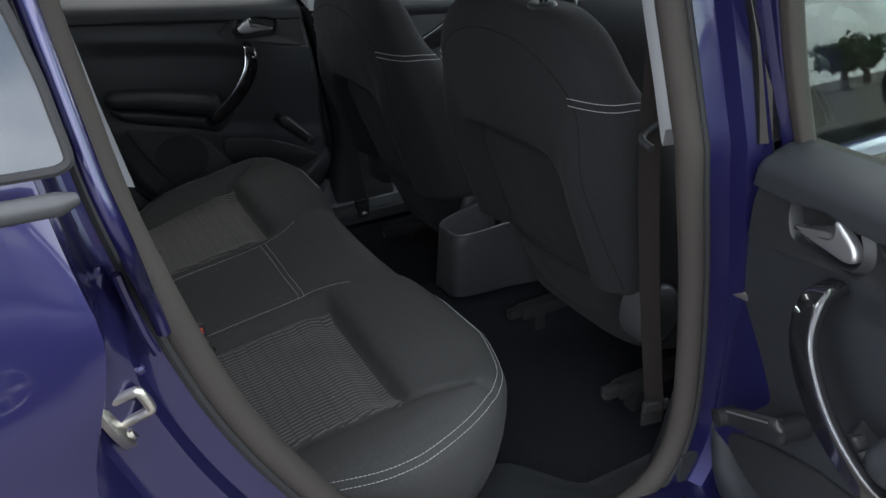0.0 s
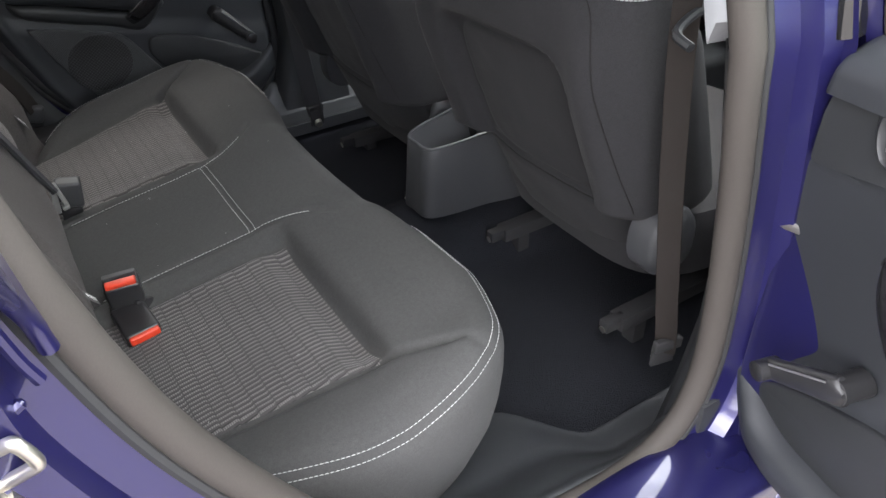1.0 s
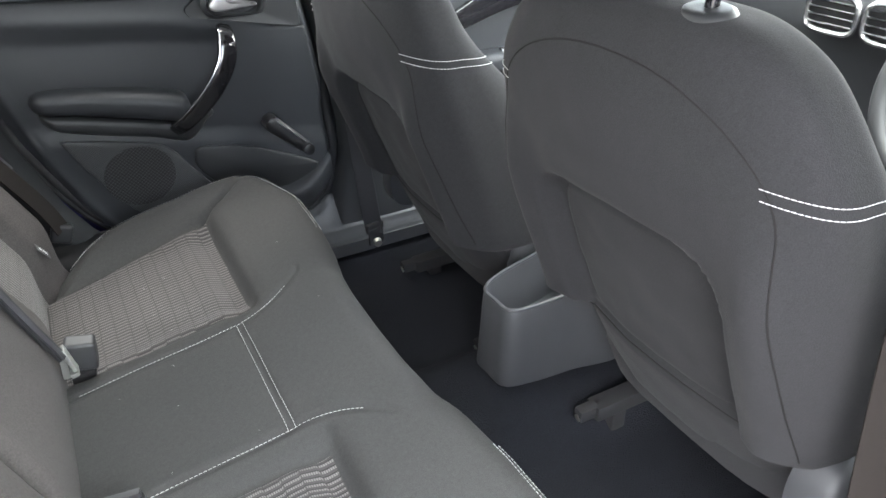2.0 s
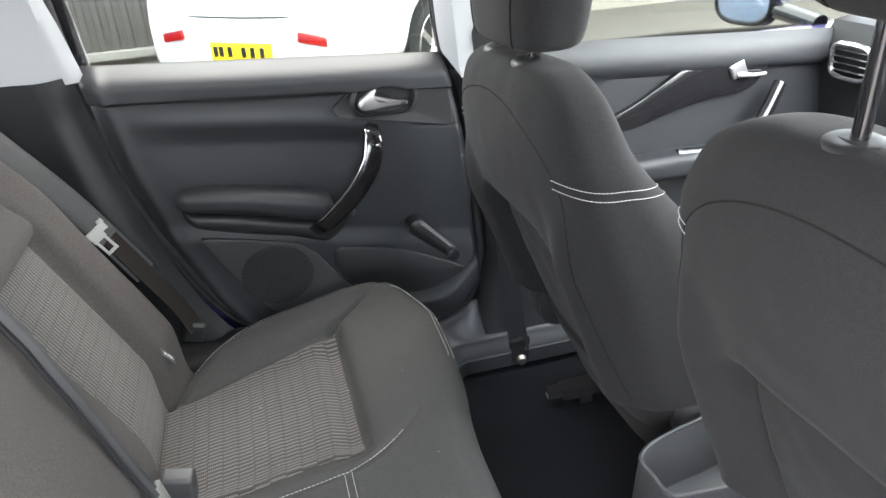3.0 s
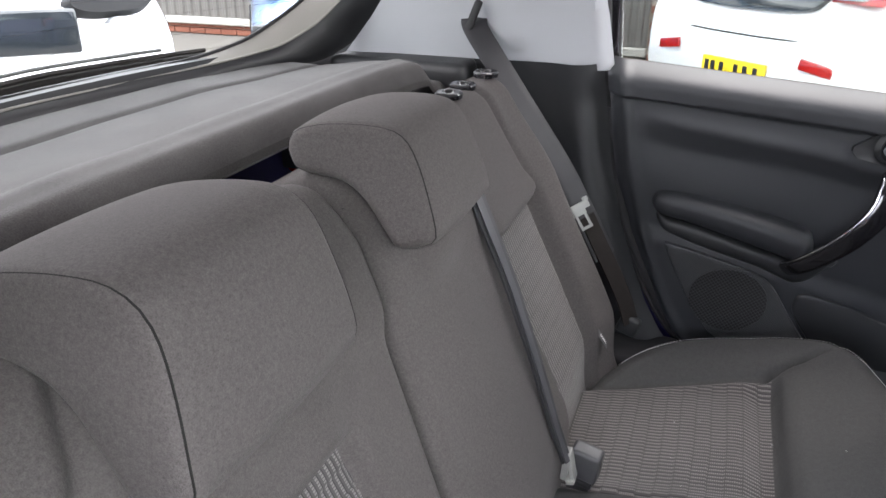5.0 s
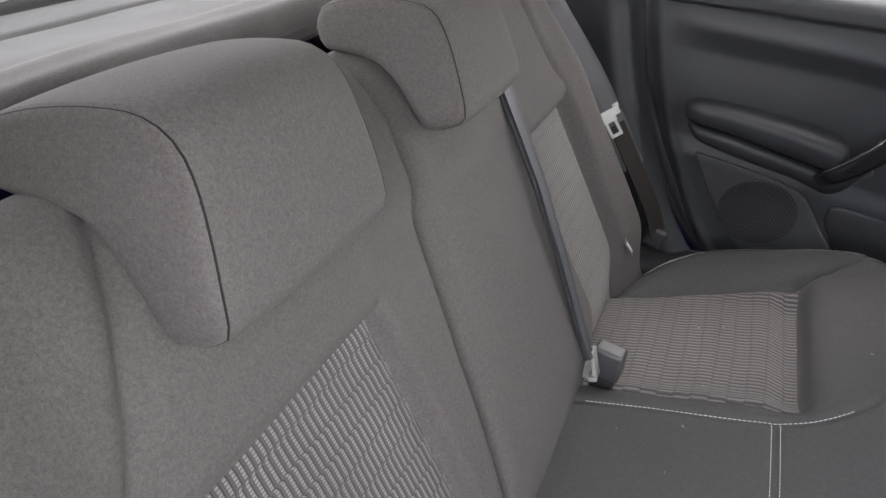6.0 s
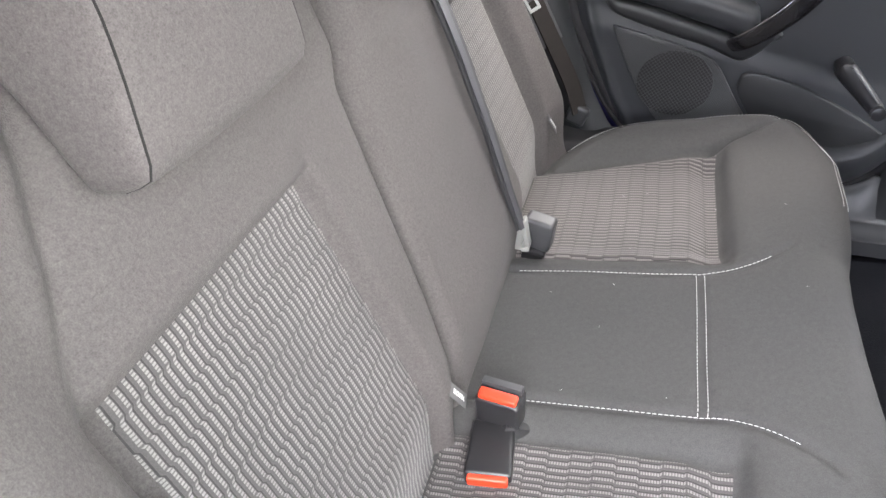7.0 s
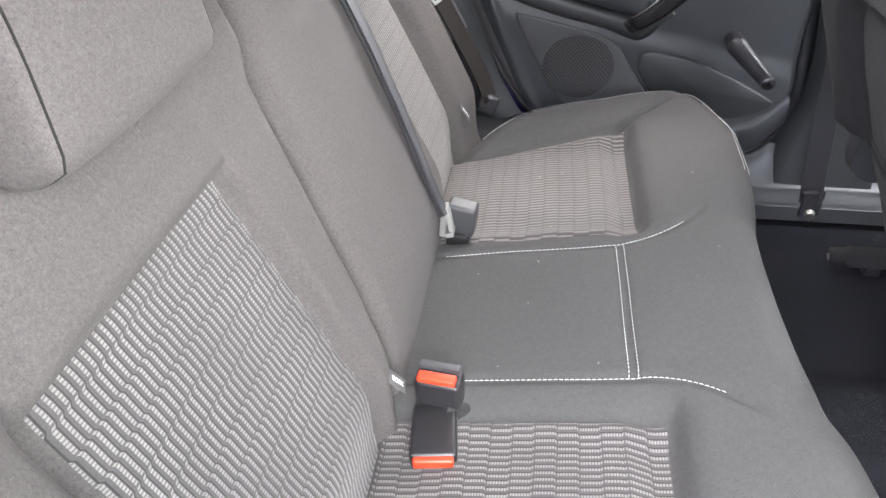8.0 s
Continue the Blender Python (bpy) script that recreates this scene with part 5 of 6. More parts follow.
# middle belt down the backrest
mid = thing("middle_seat_belt", "narrow folded black middle seat belt lying on the backrest", "seat belt")
pts = []
for f in np.linspace(0, 1, 50):
    q = 0.47 - 0.405 * f
    y = float(np.interp(q, [0.065, 0.123, 0.216, 0.268, 0.30, 0.441, 0.47], [0.142, 0.152, 0.178, 0.190, 0.201, 0.228, 0.234]))
    pts.append(back_point(y, q, 0.022 + 0.006 * math.sin(math.pi * f)))
taper = np.linspace(0.031, 0.019, 50)
part("webbing", ribbon(pts, (0.3, 1, 0.2), taper, 0.002), WEBBING, mid, "folded black webbing")
part("webbing_fold", ribbon([p + OUTN * 0.0032 + np.array([0, -0.004, 0]) for p in pts], (0.3, 1, 0.2), taper * 0.45, 0.0015), WEBBING_LIT, mid, "folded webbing edge with its sheen painted on")
_end = pts[-1]
part("tongue", join(rbox((0.006, 0.022, 0.040), 0.002, 2, tuple(_end + np.array([0.006, 0.012, -0.012])), (0, -12, 0)), rbox((0.012, 0.026, 0.007), 0.002, 2, tuple(_end + np.array([0.008, 0.010, -0.034])), (0, -12, 0))), TONGUE, mid, "small steel belt tongue")

# ---- buckles between cushion and backrest ----
def buckle(at, axis, wide, press=1, mat=None):
    th = thing("seat_belt_buckle", "black plastic belt buckle with red press button" if press else "grey-black plastic belt buckle with inserted tongue", "buckle", group="rear buckles")
    a = Vector(axis).normalized()
    w = Vector(wide)
    w = (w - a * w.dot(a)).normalized()
    t = a.cross(w)
    m = Matrix((( t.x, w.x, a.x, at[0]), (t.y, w.y, a.y, at[1]), (t.z, w.z, a.z, at[2]), (0, 0, 0, 1)))
    part("housing", moved(join(rbox((0.028, 0.047, 0.07), 0.005, 3, (0, 0, -0.036), taper=1.08), rbox((0.018, 0.032, 0.06), 0.004, 2, (0, 0, -0.085))), m), mat or BUCKLE, th, "black plastic housing")
    if press:
        part("button", moved(rbox((0.013, 0.043, 0.012), 0.003, 3, (0.0065 * press, 0, -0.001)), m), RED, th, "bright red-orange release button")
        part("mouth", moved(rbox((0.009, 0.046, 0.012), 0.002, 2, (-0.0085 * press, 0, 0.001)), m), PLASTIC_GREY, th, "worn grey slotted mouth")
    return th


buckle((-0.211, -0.160, 0.559), (-0.05, -0.10, 1.0), (1, -0.14, -0.10), -1)
buckle((-0.207, -0.233, 0.500), (0.10, -0.96, -0.10), (1, 0.10, 0.06), 1)
lock = thing("seat_belt_buckle", "grey-black plastic belt buckle with inserted tongue", "buckle", group="rear buckles")
part("housing", rbox((0.046, 0.030, 0.050), 0.006, 3, (-0.224, 0.183, 0.545), (6, 8, -8), taper=0.94), PLASTIC_GREY, lock, "worn grey plastic housing")
part("stem", join(rbox((0.034, 0.018, 0.055), 0.004, 2, (-0.230, 0.184, 0.500), (4, 6, -6)), rbox((0.040, 0.022, 0.010), 0.003, 2, (-0.230, 0.184, 0.512), (4, 6, -6))), BUCKLE, lock, "dark plastic stem")
part("tongue_plate", rbox((0.010, 0.020, 0.046), 0.002, 2, (-0.249, 0.176, 0.540), (0, 4, 0)), TONGUE, lock, "inserted steel tongue")
# Black block put where the cushion's slit lies in shade.
solo("seat_slit", rbox((0.030, 0.012, 0.022), 0.004, 2, (-0.192, -0.168, 0.512), (0, 20, 25)), DARK, "black block for the shaded slit in the cushion beside the buckle", "seat slit")

# ---- centre console with open tray ----
console = thing("centre_console", "dark grey plastic centre console with open rear cup tray", "console")
plan = [(0.385, 0.038), (0.3835, 0.005), (0.388, -0.036), (0.43, -0.050), (0.50, -0.056), (0.60, -0.06), (0.60, 0.08), (0.50, 0.075), (0.42, 0.060)]
plan = even(smooth_curve(plan, 90, True), 72, True)
cm = np.array([0.49, 0.0])
ring = lambda k, z, dz=0.0: [(*(cm + (p - cm) * k), z + dz * (p[0] - 0.38)) for p in plan]
part("tray", loft([ring(1.10, 0.385), ring(1.05, 0.45), ring(1.01, 0.51, 0.05), ring(0.99, 0.530, 0.08), ring(0.965, 0.534, 0.08), ring(0.925, 0.528, 0.08), ring(0.88, 0.46), ring(0.82, 0.45)]), PLASTIC_GREY, console, "moulded dark grey open cup tray", 50)
part("tray_rim", tube(ring(0.965, 0.534, 0.08), 0.0035, 8, closed=True), PLASTIC_GREY, console, "worn pale tray rim")
part("body", rbox((0.75, 0.17, 0.22), 0.02, 3, (0.98, 0, 0.45)), PLASTIC, console)
part("handbrake", tube([(0.78, 0.03, 0.58), (0.95, 0.03, 0.63)], 0.017, 12), PLASTIC, console)

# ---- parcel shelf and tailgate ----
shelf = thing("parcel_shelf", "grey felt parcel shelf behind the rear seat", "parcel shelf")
def tail_x(y):
    return -0.97 + 0.30 * y * y
def shelf_top(u, v):
    y = -0.60 + 1.2 * v
    xa, xb = -0.615 + 0.05 * (abs(y) / 0.6) ** 4, tail_x(y) + 0.035
    x = xa + (xb - xa) * u
    z = 1.028 - 0.014 * step(0.15, 0.80, u) - 0.007 * bump_fn(u, 0.74, 0.025) - 0.004 * step(0.20, 0.12, u) + 0.006 * math.sin(math.pi * min(1, u * 4)) + 0.004 * noise.noise((x * 8, y * 6, 2)) - 0.045 * step(0.50, 0.56, abs(y))
    z -= 0.026 * (1 - math.sin(math.pi / 2 * min(1, u / 0.09)))
    return x, y, z
part("felt_top", grid(shelf_top, 70, 70), SHELF_FELT, shelf, "brushed grey felt", 60)
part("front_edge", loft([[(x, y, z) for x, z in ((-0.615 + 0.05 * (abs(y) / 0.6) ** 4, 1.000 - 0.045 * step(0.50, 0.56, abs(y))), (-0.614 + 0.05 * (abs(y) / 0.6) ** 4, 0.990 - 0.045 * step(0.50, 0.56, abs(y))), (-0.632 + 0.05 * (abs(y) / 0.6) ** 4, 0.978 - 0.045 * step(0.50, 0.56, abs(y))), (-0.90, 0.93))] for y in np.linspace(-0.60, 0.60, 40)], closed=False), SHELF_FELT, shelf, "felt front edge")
part("rear_ledge", loft([[(tail_x(y) + d, y, z) for d, z in ((0.09, 0.985), (0.05, 0.992), (0.02, 0.99), (0.015, 0.96))] for y in np.linspace(-0.62, 0.62, 30)], closed=False), PLASTIC, shelf, "black plastic rear ledge")
for y in (0.62, -0.62):
    part("shelf_support", rbox((0.27, 0.09, 0.05), 0.018, 3, (-0.685, y, 0.990)), PLASTIC, shelf, "black moulded shelf support")

tailgate = thing("tailgate", "closed tailgate with curved rear window and black inner frame", "tailgate")
edge = smooth_curve([(0.0, 1.036), (0.2, 1.034), (0.335, 1.037), (0.42, 1.049), (0.473, 1.066), (0.545, 1.106), (0.595, 1.155), (0.612, 1.22), (0.60, 1.29), (0.52, 1.335), (0.3, 1.35), (0.0, 1.355)], 50)
edge = np.vstack([edge, (edge * (-1, 1))[::-1][1:-1]])
def tg(y, z, d=0.0):
    return (tail_x(y) + d + 0.35 * max(0, z - 1.02), y, z)
centre = np.array([0.0, 1.19])
def tail_ring(f):
    """A line round the rear window: f = 0 on the glass, 1 where the frame meets the side trims and dips behind the shelf."""
    ring = []
    for y, z in edge:
        w = max(step(0.30, 0.54, abs(y)), step(1.18, 1.24, z))
        a = np.array(tg(y, z, -0.010))
        low = np.array(tg(*(centre + (np.array([y, z]) - centre) * (1.2, 1.22)), 0.028))
        z2 = float(np.interp(z, [1.036, 1.066, 1.106, 1.155, 1.22, 1.29, 1.36], [0.985, 1.0, 1.045, 1.115, 1.20, 1.30, 1.37]))
        side = np.array([trim_rear(z2), math.copysign(min(0.634, 0.10 + 0.534 * min(1, abs(y) / 0.53)), y), z2])
        b = low + (side - low) * w
        swell = math.sin(math.pi * f) ** 0.8
        ring.append(tuple(a + (b - a) * f + np.array([0.012 + 0.010 * w, -math.copysign(0.010 * w, y), 0.004]) * swell))
    return ring
part("window_reveal", loft([tail_ring(f) for f in (0.0, 0.06, 0.14, 0.22, 0.30, 0.34)], caps=False), REVEAL_LIT, tailgate, "shiny window reveal painted pale with outdoor light", 50)
part("reveal_bead", tube(tail_ring(0.345), 0.0022, 6, closed=True), REVEAL_LIT, tailgate, "thin moulded bead")
part("window_frame", loft([tail_ring(f) for f in (0.34, 0.38, 0.47, 0.58, 0.70, 0.78, 0.80, 0.83, 0.90, 0.96, 1.0)], caps=False), FRAME_BLACK, tailgate, "black inner tailgate frame", 50)
part("glass_seal", tube(tail_ring(0.0), 0.0040, 6, closed=True), DARK, tailgate, "black rubber glass seal")
part("rear_window", grid(lambda u, v: tg((v - 0.5) * 1.3, 1.0 + 0.37 * u, -0.012), 10, 24), GLASS_DIM, tailgate, "heated rear window, darkened to dim the outside").visible_shadow = False
for i in range(9):
    z = 1.05 + i * 0.032
    part("heater_line", tube([tg(y, z, -0.010) for y in np.linspace(-0.58, 0.58, 24)], 0.0003, 4), RUBBER, tailgate)
part("lower_garnish", loft([[tg(y, z, d) for d, z in ((-0.02, 1.038), (0.006, 1.036), (0.020, 1.024), (0.026, 0.985), (0.02, 0.90))] for y in np.linspace(-0.62, 0.62, 30)], closed=False), FRAME_BLACK, tailgate, "black plastic lower garnish")
part("outer_panel", loft([[tg(y, z, -0.05 - 0.1 * step(1.0, 0.8, z)) for z in (1.01, 0.95, 0.8, 0.6, 0.35)] for y in np.linspace(-0.72, 0.72, 20)], closed=False), PAINT, tailgate, "blue outer tailgate panel")
wip = [tg(y, 1.030 + 0.02 * (0.3 - abs(y - 0.1)), -0.045) for y in np.linspace(-0.35, 0.40, 30)]
part("wiper", join(tube(wip, 0.008, 8), tube([(p[0] + 0.004, p[1], p[2] + 0.012) for p in wip[4:]], 0.004, 6)), RUBBER, tailgate, "black rear wiper resting on the glass")

part("wiper_arm", tube([(p[0] - 0.006, p[1], p[2] + 0.020) for p in wip[2:-3]], 0.003, 6), TONGUE, tailgate, "worn metal wiper arm")

# ---- striker and rear pillar details on the open side ----
_sb = Vector((-0.345, -0.769, 0.866))
_sm = Matrix.Translation(_sb) @ Vector((0.90, -0.22, 0.33)).to_track_quat("Z", "Y").to_matrix().to_4x4()
_loop = smooth_curve([(0, -0.012, 0.0), (0, -0.012, 0.024), (0, -0.009, 0.031), (0, 0.009, 0.031), (0, 0.012, 0.024), (0, 0.012, 0.0)], 40)
solo("door_striker", moved(join(loft([superring(0, 0, z, b, a, 2.4, 28) for z, a, b in ((-0.004, 0.036, 0.017), (0.002, 0.036, 0.017), (0.004, 0.033, 0.014))]), tube(_loop, 0.0048, 10), tube([(0, 0.025, 0.003), (0, 0.025, 0.007)], 0.006, 8), tube([(0, -0.025, 0.003), (0, -0.025, 0.007)], 0.006, 8)), _sm @ Matrix.Scale(0.95, 4)), STEEL, "zinc-plated steel door striker loop", "striker")
# pressed beads round the striker on the rear door jamb
for bead in ([(-0.326, -0.760, 0.995), (-0.335, -0.758, 0.95), (-0.338, -0.757, 0.91), (-0.337, -0.756, 0.888), (-0.325, -0.753, 0.886), (-0.311, -0.750, 0.891)], [(-0.315, -0.756, 0.985), (-0.311, -0.753, 0.955), (-0.305, -0.750, 0.92), (-0.299, -0.748, 0.898)]):
    part("pressed_bead", tube(smooth_curve(bead, 30), [0.002] + [0.0042] * 28 + [0.002], 8), PAINT, car_body, "pressed steel bead")
qw = thing("quarter_window", "fixed rear quarter window with black waist moulding", "quarter window")
qpoly = smooth_curve([(-0.75, 1.102), (-0.50, 1.0995), (-0.38, 1.0985), (-0.345, 1.098), (-0.333, 1.0985), (-0.3265, 1.102), (-0.3255, 1.109), (-0.3275, 1.13), (-0.331, 1.16), (-0.345, 1.23), (-0.36, 1.29), (-0.72, 1.28)], 60, True)
part("glass", loft([[(x, -(0.862 + d + lean(z)), z) for x, z in qpoly] for d in (-0.01, 0.004)]), GLASS_DARK, qw, "dark reflective fixed glass")
part("glass_edge", tube([(x, -(0.868 + lean(z)), z) for x, z in qpoly], 0.0032, 8, closed=True), DARK, qw, "black rubber edging")
part("waist_moulding", tube([(-0.90, -0.858, 1.088), (-0.5, -0.860, 1.088), (-0.337, -0.860, 1.086), (-0.327, -0.856, 1.086)], [0.0075, 0.0075, 0.0075, 0.004], 12), PLASTIC_GREY, qw, "black waist moulding")
# painted pillar edge between the quarter glass and the door seal
edge_x = lambda z: float(np.interp(z, [0.90, 1.00, 1.032, 1.078, 1.14, 1.194, 1.32], [-0.288, -0.302, -0.306, -0.3140, -0.3205, -0.3260, -0.339]))
part("pillar_edge", loft([[(edge_x(z) + hx, -(0.853 + lean(z)) + 0.11 * step(1.06, 0.92, z) + dy, z) for hx, dy in ((-0.0066, 0.006), (-0.004, 0.001), (0.0, -0.001), (0.004, 0.001), (0.0066, 0.007), (0.0062, 0.05), (-0.006, 0.05))] for z in np.linspace(0.91, 1.32, 34)]), PAINT, car_body, "blue painted pillar edge", 60)
solo("door_check_strap", join(rbox((0.05, 0.02, 0.03), 0.006, 2, (0.442, -0.752, 0.745)), rbox((0.018, 0.10, 0.012), 0.003, 2, (0.43, -0.79, 0.742), (0, 0, 12)), tube([(0.43, -0.765, 0.735), (0.43, -0.765, 0.757)], 0.009, 10)), STEEL, "dark steel door check strap between pillar and door", "check strap")

# ---- front doors, dashboard, steering wheel ----
for s in (1, -1):
    flip = (lambda g: g) if s > 0 else mirror_y
    fd = thing("front_door", "closed blue front car door with black inner panel", "car door", group="front doors")
    def fskin(u, v):
        z = 0.40 + 0.56 * u
        x = 0.45 + 0.85 * v
        zs = 0.985 - 0.06 * (x - 0.35)
        z = 0.40 + (zs - 0.40) * u
        t = z - (zs - 0.065)
        y = 0.672 + 0.04 * max(0, t / 0.065 - 0.3) ** 2 if t >= 0 else 0.674 + 0.02 * step(0.0, 0.012, -t)
        return x, y - 0.02 * step(0.72, 0.62, z), z
    part("inner_panel", flip(grid(fskin, 50, 40)), PLASTIC_SOFT, fd, "black grained inner door panel", 50)
    part("outer_skin", flip(join(rbox((0.90, 0.115, 0.54), 0.02, 3, (0.87, 0.80, 0.65)))), PAINT, fd, "metallic blue outer skin")
    part("window_glass", flip(join(grid(lambda u, v: (lambda z, x: (x, 0.765 + lean(z), z))(0.93 + 0.40 * u, 0.40 + 0.9 * v), 6, 6), grid(lambda u, v: (lambda z, x: (x, 0.769 + lean(z), z))(0.93 + 0.40 * u, 0.40 + 0.9 * v), 6, 6))), GLASS_SIDE, fd, "clear door window glass").visible_shadow = False
    part("waist_strip", flip(tube([(0.46, 0.838, 0.928), (0.9, 0.838, 0.922), (1.3, 0.825, 0.905)], 0.013, 10)), RUBBER, fd, "black outer waist strip")
    part("window_frame", flip(tube(smooth_curve([(0.405, 0.765, 0.96), (0.395, 0.745, 1.08), (0.37, 0.70, 1.25), (0.42, 0.685, 1.31), (0.65, 0.685, 1.30), (0.85, 0.69, 1.22), (1.25, 0.74, 0.98)], 50), 0.018, 8)), GLOSS, fd, "black window frame")
    inl = smooth_curve([(0.62, 0.80), (0.70, 0.84), (0.80, 0.895), (0.87, 0.915), (0.97, 0.91), (1.0, 0.89), (0.95, 0.83), (0.86, 0.82), (0.78, 0.805), (0.66, 0.775)], 50, True) + np.array([0.03, 0.0])
    part("handle_inlay", flip(prism([(x, z) for x, z in inl], 0.012, Matrix(((1, 0, 0, 0), (0, 0, -1, 0.690), (0, 1, 0, 0), (0, 0, 0, 1))), 0.005)), GLOSS, fd, "glossy black handle surround")
    part("latch_lever", flip(join(rbox((0.036, 0.012, 0.032), 0.0055, 4, (0.945, 0.676, 0.876), (0, -25, 0)), tube([(0.94, 0.672, 0.866), (0.98, 0.670, 0.862), (1.01, 0.672, 0.861)], [0.0065, 0.005, 0.004], 8))), SATIN, fd, "satin chrome latch lever")
    part("armrest", flip(rbox((0.36, 0.07, 0.05), 0.02, 4, (0.74, 0.655, 0.70))), PLASTIC_SOFT, fd, "padded armrest")
    part("pull_handle", flip(tube(smooth_curve([(0.80, 0.65, 0.718), (0.91, 0.635, 0.722), (0.98, 0.64, 0.76), (1.04, 0.66, 0.84)], 24), 0.014, 10)), GLOSS, fd, "glossy black grab handle")
    # outer mirror
    mir = part("mirror_housing", flip(loft([superring(0, 0, k, hx, hy, 2.8, 32) for k, hx, hy in ((0.0, 0.02, 0.02),)] + [superring(0, 0, k, hx, hy, 2.8, 32) for k, hx, hy in ((0.001, 0.085, 0.055), (0.02, 0.095, 0.068), (0.06, 0.085, 0.06), (0.09, 0.05, 0.03))])), PAINT, fd, "blue door mirror housing")
    mm = pose(1.20, 1.03 * s, 0.955, 90, 0, 90 + 12 * s)
    mir.data.transform(mm)
    glassm = part("mirror_glass", loft([superring(0, 0, k, hx, hy, 2.8, 32) for k, hx, hy in ((-0.003, 0.084, 0.056), (-0.001, 0.084, 0.056))]), CHROME, mir, "mirror glass")
    glassm.data.transform(mm)
    part("mirror_rim", tube([mm @ Vector((0.087 * math.copysign(abs(math.cos(w)) ** 0.7, math.cos(w)), 0.058 * math.copysign(abs(math.sin(w)) ** 0.7, math.sin(w)), -0.002)) for w in np.linspace(0, 2 * math.pi, 48, endpoint=False)], 0.006, 8, closed=True), PLASTIC, mir, "black mirror rim")
    part("mirror_foot", flip(tube([(1.24, 0.80, 0.92), (1.235, 0.98, 0.94)], 0.022, 10)), GLOSS, mir)

dash = thing("dashboard", "dark grey plastic dashboard with round and slatted air vents", "dashboard")
part("top", loft([[(x, y, z) for x, z in ((1.20, 0.62), (1.17, 0.80), (1.16, 0.90), (1.19, 0.95), (1.30, 0.965), (1.50, 0.95), (1.56, 0.90), (1.56, 0.62))] for y in np.linspace(-0.70, 0.70, 30)]), PLASTIC, dash, "soft grained dashboard top")
for y in (-0.06, 0.06, -0.6, 0.6):
    vent = part("air_vent", tube([(1.153, y + 0.052 * math.copysign(abs(math.cos(w)) ** 0.5, math.cos(w)), 0.88 + 0.034 * math.copysign(abs(math.sin(w)) ** 0.5, math.sin(w))) for w in np.linspace(0, 2 * math.pi, 36, endpoint=False)], 0.006, 8, closed=True), CHROME, dash, "satin chrome vent frame")
    for k in range(4):
        part("slat", rbox((0.014, 0.094, 0.004), 0.0015, 1, (1.156, y, 0.86 + 0.0135 * k), (0, 12, 0)), GLOSS, vent)
wheel = thing("steering_wheel", "small dark steering wheel with satin spokes", "steering wheel")
wm = pose(1.02, -0.34, 0.86, 0, -62, 0)
part("rim", moved(tube([(0.172 * math.cos(w), 0.178 * math.sin(w), 0) for w in np.linspace(0, 2 * math.pi, 60, endpoint=False)], 0.0155, 12, closed=True), wm), PLASTIC, wheel, "leather-grained rim")
part("hub", moved(loft([superring(0, 0, k, hx, hy, 2.4, 30) for k, hx, hy in ((-0.05, 0.03, 0.03), (-0.01, 0.06, 0.07), (0.01, 0.055, 0.06), (0.018, 0.03, 0.03))]), wm), PLASTIC, wheel)
for a in (0, 180, 270):
    part("spoke", moved(rbox((0.12, 0.03, 0.012), 0.005, 2, (0.10, 0, 0)), wm @ pose(0, 0, 0, 0, 0, a + 90)), PLASTIC_GREY, wheel)

